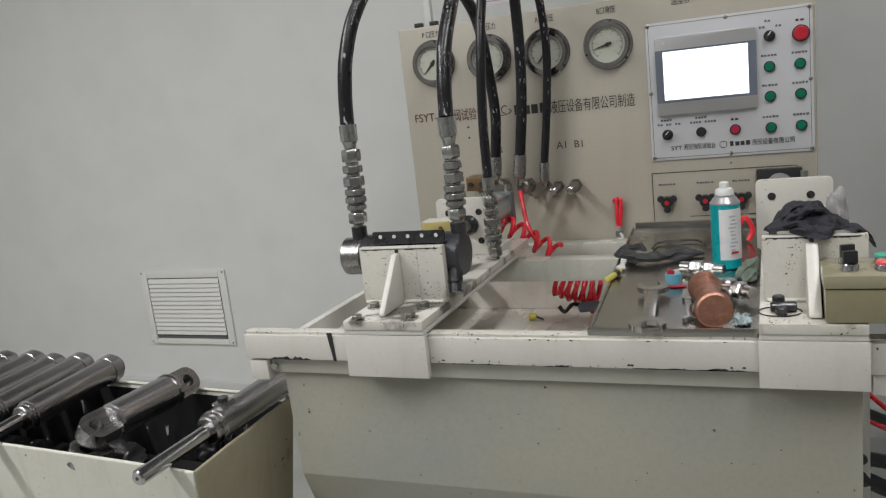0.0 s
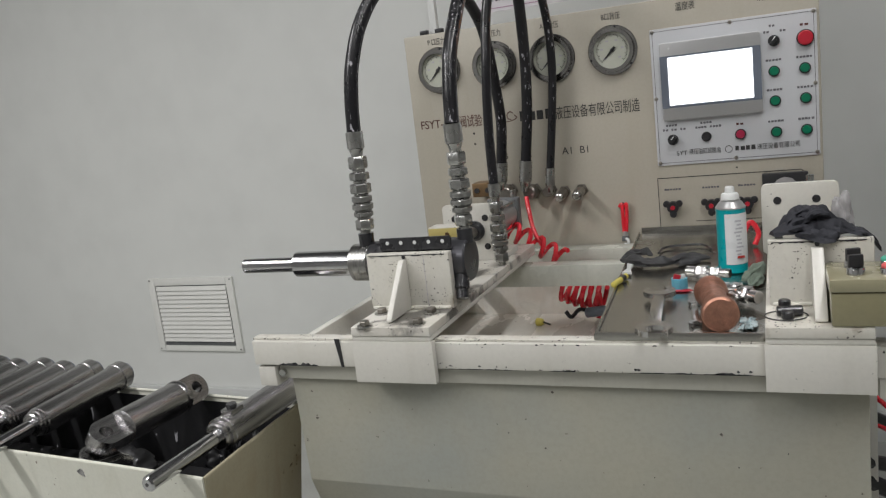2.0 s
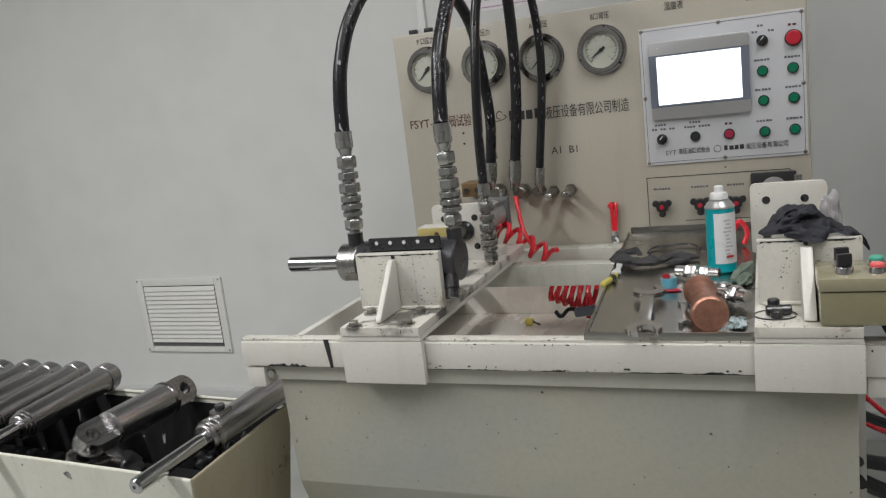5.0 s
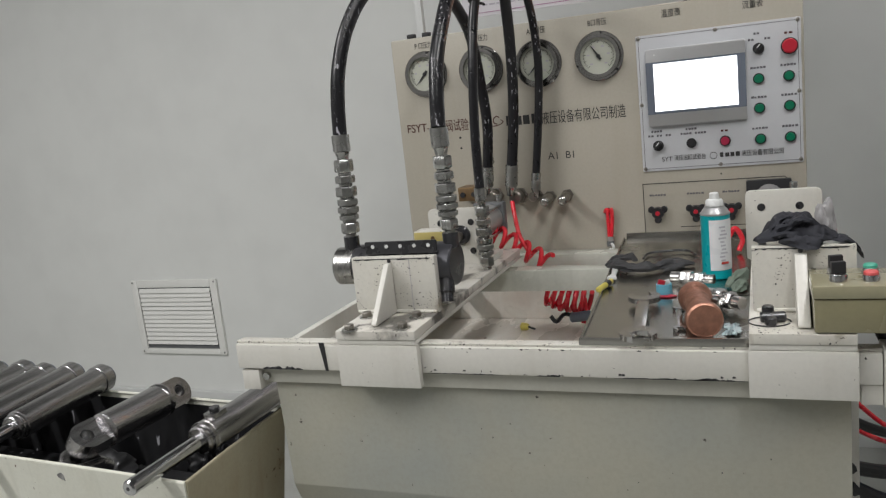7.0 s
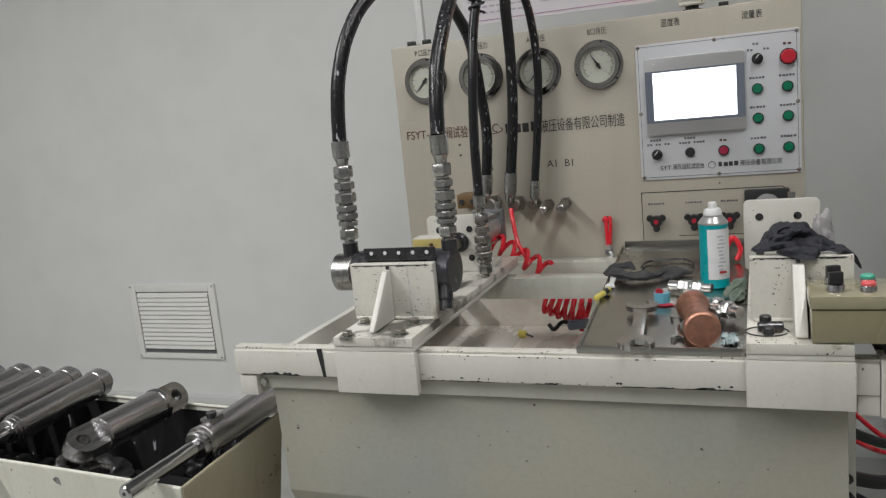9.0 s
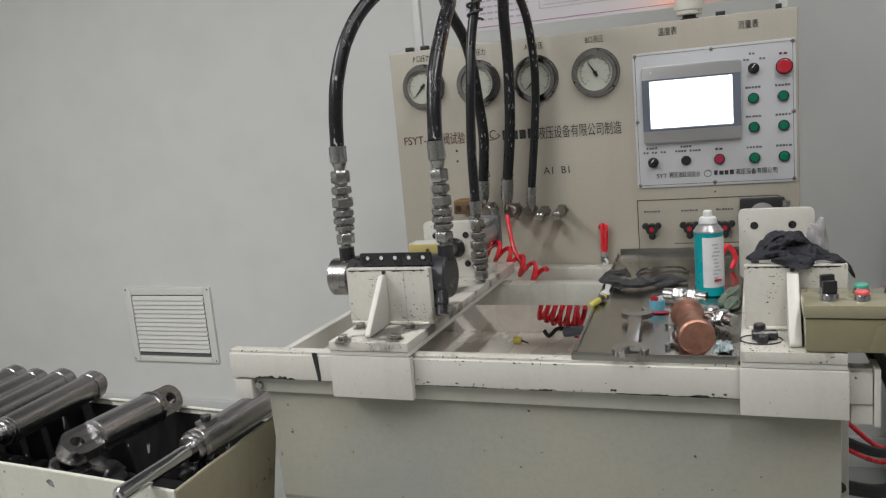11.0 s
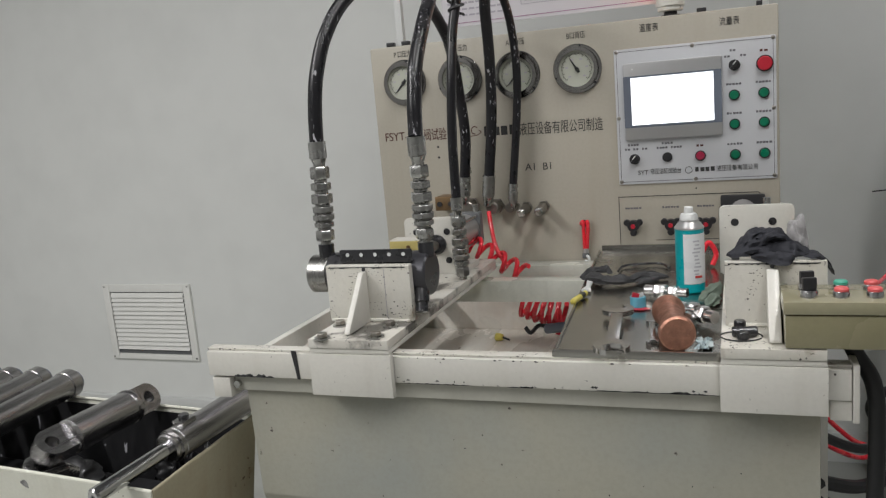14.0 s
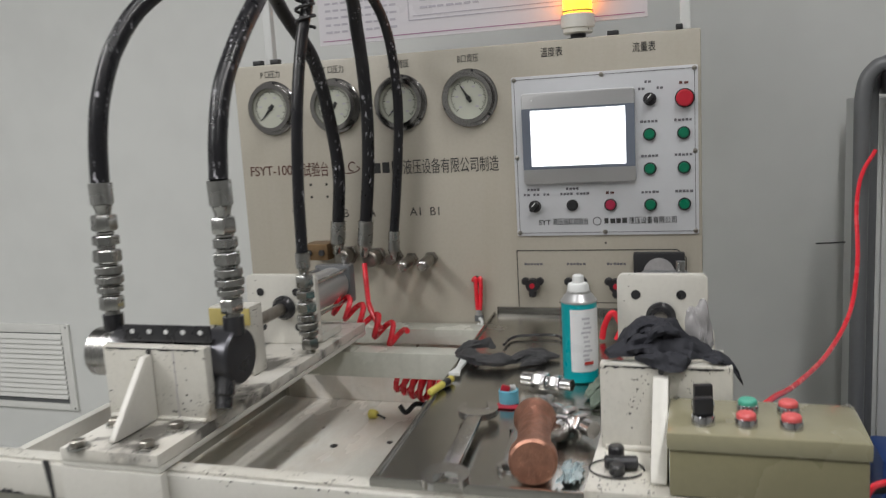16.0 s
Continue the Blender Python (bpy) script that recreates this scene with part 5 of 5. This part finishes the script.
part("door", box(0.81, 1.49, 2.705, 2.7195, 0.05, 1.51, 0.004), CABINET, wc)
part("latch", box(0.825, 0.86, 2.685, 2.7045, 1.10, 1.14, 0.004), BLACKPLASTIC, wc, "black latch")
bl = thing("blue_crate", (0.9, 2.55, 0), "blue plastic crate on the floor", "crate")
part("crate_body", box(0.765, 1.2, 2.40, 2.56, 0.0, 0.71, 0.01), BLUEPART, bl)
wr = thing("wall_wire", (0.729, 3.250, 1.077), "thin black wire stub standing off the wall", "wire")
part("wire", sweep([(0.737, 3.315, 1.067), (0.787, 3.200, 1.088), (0.830, 3.100, 1.107)], 0.0025, 6), BLACKPLASTIC, wr)
ah = thing("air_line", (0.481, 1.750, 1.073), "bright red air hose running up to the tube frame", "air hose")
part("tube", sweep([(0.441, 1.700, 1.059), (0.483, 1.800, 1.055), (0.535, 1.950, 1.032), (0.613, 2.150, 1.033), (0.676, 2.300, 1.084), (0.708, 2.420, 1.173), (0.717, 2.500, 1.278), (0.735, 2.550, 1.351), (0.767, 2.570, 1.406)], 0.005, 10), REDHOSE, ah)

# ---------------------------------------------------------------- bin of finished cylinders
binx0, binx1, biny0, biny1, rim = -2.3, -0.82, 1.19, 1.575, 0.82
pbin = thing("parts_bin", (-1.55, 1.39, 0), "rust streaked cream steel parts bin with a near-black inside", "bin")


def slab(p, thick, mat, name, label=""):
    """A sheet through four corners with thickness along its normal."""
    a, b, c, d = (Vector(q) for q in p)
    n = (b - a).cross(d - a).normalized() * thick
    bm = bmesh.new()
    lo = [bm.verts.new(q) for q in (a, b, c, d)]
    hi = [bm.verts.new(q + n) for q in (a, b, c, d)]
    bm.faces.new(lo[::-1]), bm.faces.new(hi)
    for i in range(4):
        bm.faces.new((lo[i], lo[(i + 1) % 4], hi[(i + 1) % 4], hi[i]))
    return part(name, bm, mat, pbin, label, smooth=False)


b0, tp_ = 0.25, 0.06
FL, FR, BR, BL = Vector((binx0, 1.30, rim)), Vector((binx1, 1.183, rim)), Vector((binx1 - 0.016, biny1, rim)), Vector((binx0, 1.69, rim))
centre = (FL + FR + BR + BL) / 4


def inward(p, d, z):
    """The corner p moved d towards the middle of the bin, at height z."""
    return Vector((p.x + math.copysign(d, centre.x - p.x), p.y + math.copysign(d, centre.y - p.y), z))


for nm, p, q, mat, lb in (("front_sheet", FL, FR, BINP, "drip streaked cream front"), ("end_sheet", FR, BR, RUSTYP, "rust stained cream end"), ("back_sheet", BR, BL, BINP, ""), ("end_sheet", BL, FL, BINP, "")):
    slab([p, q, inward(q, tp_, b0), inward(p, tp_, b0)], -0.004, mat, nm, lb)
    # near-black sheet just inside the wall
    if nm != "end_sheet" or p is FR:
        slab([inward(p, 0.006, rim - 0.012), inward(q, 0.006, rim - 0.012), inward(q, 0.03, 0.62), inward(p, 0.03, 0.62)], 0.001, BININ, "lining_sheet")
    bent = [p.lerp(q, k / 6) + Vector((0, 0, 0.004 * noise.noise((k * 1.3, p.y * 5, 0)) * (0 < k < 6))) for k in range(7)]
    part("rim_bar", sweep(bent, 0.0042, 8, steps=3), mat, pbin)
# solid near-black block below the rams
part("black_fill", prism([tuple(inward(p, 0.05, 0).xy) for p in (FL, FR, BR, BL)], "z", 0.26, 0.64), BININ, pbin, "near-black block filling the lower bin")
for lx in (binx0 + 0.2, binx1 - 0.2):
    for ly in (biny0 + 0.16, biny1 - 0.09):
        part("bin_leg", box(lx - 0.02, lx + 0.02, ly - 0.02, ly + 0.02, 0, 0.25, 0.002), BINP, pbin)


def finished_cylinder(label):
    """Ram lying along y: rod end at y = 0, closed end at y = 0.55."""
    c = thing("hydraulic_ram", (0, 0, 0), label, "hydraulic cylinder", "finished rams")
    part("barrel", lathe([(0, 0.030), (0.004, 0.036), (0.30, 0.036)], (0, 0.2, 0), (0, 1, 0), 40), BARREL, c, "brushed grey steel barrel with highlight lines in its colour")
    part("gland", lathe([(0, 0.027), (0.003, 0.030), (0.012, 0.030), (0.014, 0.033), (0.019, 0.033)], (0, 0.181, 0), (0, 1, 0), 36), BARREL, c)
    part("piston_rod", lathe([(0, 0.014), (0.003, 0.0165), (0.2, 0.0165)], (0, 0, 0), (0, 1, 0), 28), CHROME, c, "chromed rod")
    part("rod_centre", rod((0, -0.0008, 0), (0, 0.001, 0), 0.004, 10), BLACKP, c)
    part("end_ring", lathe([(0, 0.036), (0.002, 0.0385), (0.03, 0.0385), (0.034, 0.034), (0.036, 0.034)], (0, 0.47, 0), (0, 1, 0), 36), BARREL, c)
    part("end_plug", rod((0, 0.506, 0), (0, 0.516, 0), 0.029, 28, bevel=0.002), BEZELD, c)
    return c


ram = finished_cylinder("finished grey steel hydraulic ram lying across the bin")
ram.matrix_basis = pose(-1.425, 1.13, 0.840, 2.2, 0, 2.0)
for x_, y_, z_, a_ in ((-1.505, 1.14, 0.842, 2.5), (-1.60, 1.13, 0.842, 2.0), (-1.70, 1.15, 0.842, 2.2), (-1.80, 1.14, 0.842, 2.0), (-1.90, 1.16, 0.842, 1.5), (-2.0, 1.15, 0.842, 2.0), (-2.10, 1.14, 0.842, 2.0)):
    copy_thing(ram, pose(x_ - 0.035, y_, z_ - 0.002, 2.2, 0, a_))

r1 = thing("hydraulic_ram", (0, 0, 0), "grey steel hydraulic ram, rod hanging over the bin edge", "hydraulic cylinder", "finished rams")
part("barrel", lathe([(0, 0.032), (0.004, 0.035), (0.29, 0.035), (0.294, 0.032)], (0, 0.22, 0), (0, 1, 0), 40), BARREL, r1, "brushed grey steel barrel with highlight lines in its colour")
part("gland", lathe([(0, 0.028), (0.003, 0.032), (0.014, 0.032), (0.014, 0.0365), (0.024, 0.0365)], (0, 0.196, 0), (0, 1, 0), 36), BARREL, r1)
part("piston_rod", lathe([(0, 0.013), (0.004, 0.0165), (0.2, 0.0165)], (0, 0, 0), (0, 1, 0), 28), CHROME, r1, "chromed rod")
part("rod_centre", rod((0, -0.0008, 0), (0, 0.001, 0), 0.004, 10), BLACKP, r1)
pt = part("port_block", box(-0.016, 0.016, 0.238, 0.278, 0.03, 0.043, 0.003), BARREL, r1)
part("port_plug", hexagon((0.0, 0.258, 0.043), (0, 0.258, 0.052), 0.012), BLACKP, pt)
r1.matrix_basis = pose(-0.885, 1.10, 0.845, 3.0, 0, -5.5)

r2 = thing("eye_end_ram", (0, 0, 0), "grey steel hydraulic ram with eye lugs at both ends", "hydraulic cylinder", "finished rams")
part("barrel", lathe([(0, 0.032), (0.006, 0.041), (0.2, 0.041), (0.206, 0.036)], (0, 0.05, 0), (0, 1, 0), 40), BARREL, r2, "brushed grey steel barrel with highlight lines in its colour")
part("weld_ring", lathe([(0, 0.041), (0.004, 0.0435), (0.012, 0.0435), (0.016, 0.04)], (0, 0.232, 0), (0, 1, 0), 36), BARREL, r2)


def eye_lug(y, sgn, tilt):
    """A flat lug with a pin hole; the hole looks up."""
    bm = bmesh.new()
    n = 36
    def outline(k):
        a = 2 * math.pi * k / n
        u, v = math.cos(a), math.sin(a)
        if sgn * v < 0:
            return Vector((0.036 * u, y + 0.036 * v, 0))
        return Vector((0.036 * max(-1, min(1, u * 1.42)), y + sgn * 0.05 * min(1, abs(v) * 1.42), 0))
    rows = []
    for z in (-0.018, 0.018):
        rows.append(([bm.verts.new(outline(k) + Vector((0, 0, z))) for k in range(n)],
                     [bm.verts.new(Vector((0.0155 * math.cos(2 * math.pi * k / n), y + 0.0155 * math.sin(2 * math.pi * k / n), z))) for k in range(n)]))
    (lo_o, lo_i), (hi_o, hi_i) = rows
    for k in range(n):
        j = (k + 1) % n
        bm.faces.new((lo_o[k], lo_o[j], hi_o[j], hi_o[k]))
        bm.faces.new((lo_i[k], hi_i[k], hi_i[j], lo_i[j]))
        bm.faces.new((hi_o[k], hi_o[j], hi_i[j], hi_i[k]))
        bm.faces.new((lo_o[k], lo_i[k], lo_i[j], lo_o[j]))
    bm.transform(Matrix.Translation((0, y, 0)) @ Matrix.Rotation(radians(tilt), 4, "Y") @ Matrix.Translation((0, -y, 0)))
    return bm


part("rod_eye", eye_lug(0.0, 1, 36), BARREL, r2, "machined eye lug with a pin hole")
part("base_eye", eye_lug(0.295, -1, 62), BARREL, r2, "rounded eye lug with a pin hole")
r2.matrix_basis = pose(-1.157, 1.268, 0.852, -0.5, 0, -2.0)
r3 = thing("clevis_end", (0, 0, 0), "loose forged steel eye end below the ram", "clevis")
part("eye", eye_lug(0.0, 1, 28), BARREL, r3)
part("neck", rod((0, 0.034, -0.002), (0, 0.085, -0.03), 0.02, 20), BARREL, r3)
r3.matrix_basis = pose(-1.175, 1.245, 0.803, -8, 0, -8)

film = thing("blue_film", (0.2, 1.45, TZ), "crumpled pale blue plastic film lying on the tray", "plastic film")
bm = bmesh.new()
bmesh.ops.create_grid(bm, x_segments=14, y_segments=14, size=1)
for v in bm.verts:
    k = noise.noise(v.co * 2.3)
    v.co = Vector((0.208 + 0.013 * v.co.x * (1 + 0.9 * k), 1.45 + 0.03 * v.co.y * (1 + 0.9 * noise.noise(v.co * 3.1)), TZ + 0.003 + 0.012 * abs(noise.noise(v.co * 4.0))))
bmesh.ops.solidify(bm, geom=bm.faces[:], thickness=0.0006)
part("film", bm, PALEFILM, film)

rag("black_lump", (-1.0, 1.48, 0.71), (0.045, 0.04, 0.065), BININ, "black lump between the rams", 13, 0.7, "scrap")
rag("black_lump", (-0.91, 1.5, 0.70), (0.03, 0.03, 0.06), BININ, "black lump between the rams", 17, 0.7, "scrap")
rag("black_lump", (-1.28, 1.42, 0.66), (0.07, 0.06, 0.05), BININ, "black lump between the rams", 19, 0.7, "scrap")


def motions():
    def out(x):
        return pose(-x, 0, 0)
    s = [(0, 0), (1.3, 0), (1.4, 0.04), (1.5, 0.082), (1.6, 0.123), (1.7, 0.153), (1.8, 0.153), (2.65, 0.153), (2.8, 0.127), (2.9, 0.106), (3.0, 0.085), (3.1, 0.064),
         (3.2, 0.042), (3.3, 0.02), (3.4, 0.0), (16, 0)]
    p = [(0, 0), (1.3, 0), (1.4, 0.04), (1.5, 0.082), (1.6, 0.123), (1.7, 0.155), (1.8, 0.218), (1.9, 0.292), (2.0, 0.298), (2.65, 0.298), (2.8, 0.272), (2.9, 0.251), (3.0, 0.229), (3.1, 0.208),
         (3.2, 0.187), (3.3, 0.163), (3.4, 0.145), (4.9, 0.145), (5.2, 0.11), (5.7, 0.03), (5.95, 0.0), (16, 0)]
    walk(sleeve, [(t, pose(0.001 - x, 0, 0)) for t, x in s])
    walk(piston, [(t, pose(-x, 0, 0)) for t, x in p])
    g = [(0, 195), (0.6, 197), (0.9, 213), (1.2, 225), (2.6, 225), (3.0, 204), (3.35, 204), (3.6, 217), (4.2, 214), (5.7, 214), (6.2, 124), (16, 122)]
    walk(needle_b, [(t, Matrix.Translation(needle_home) @ pose(0, 0, 0, 0, 180 - a, 0)) for t, a in g])


motions()
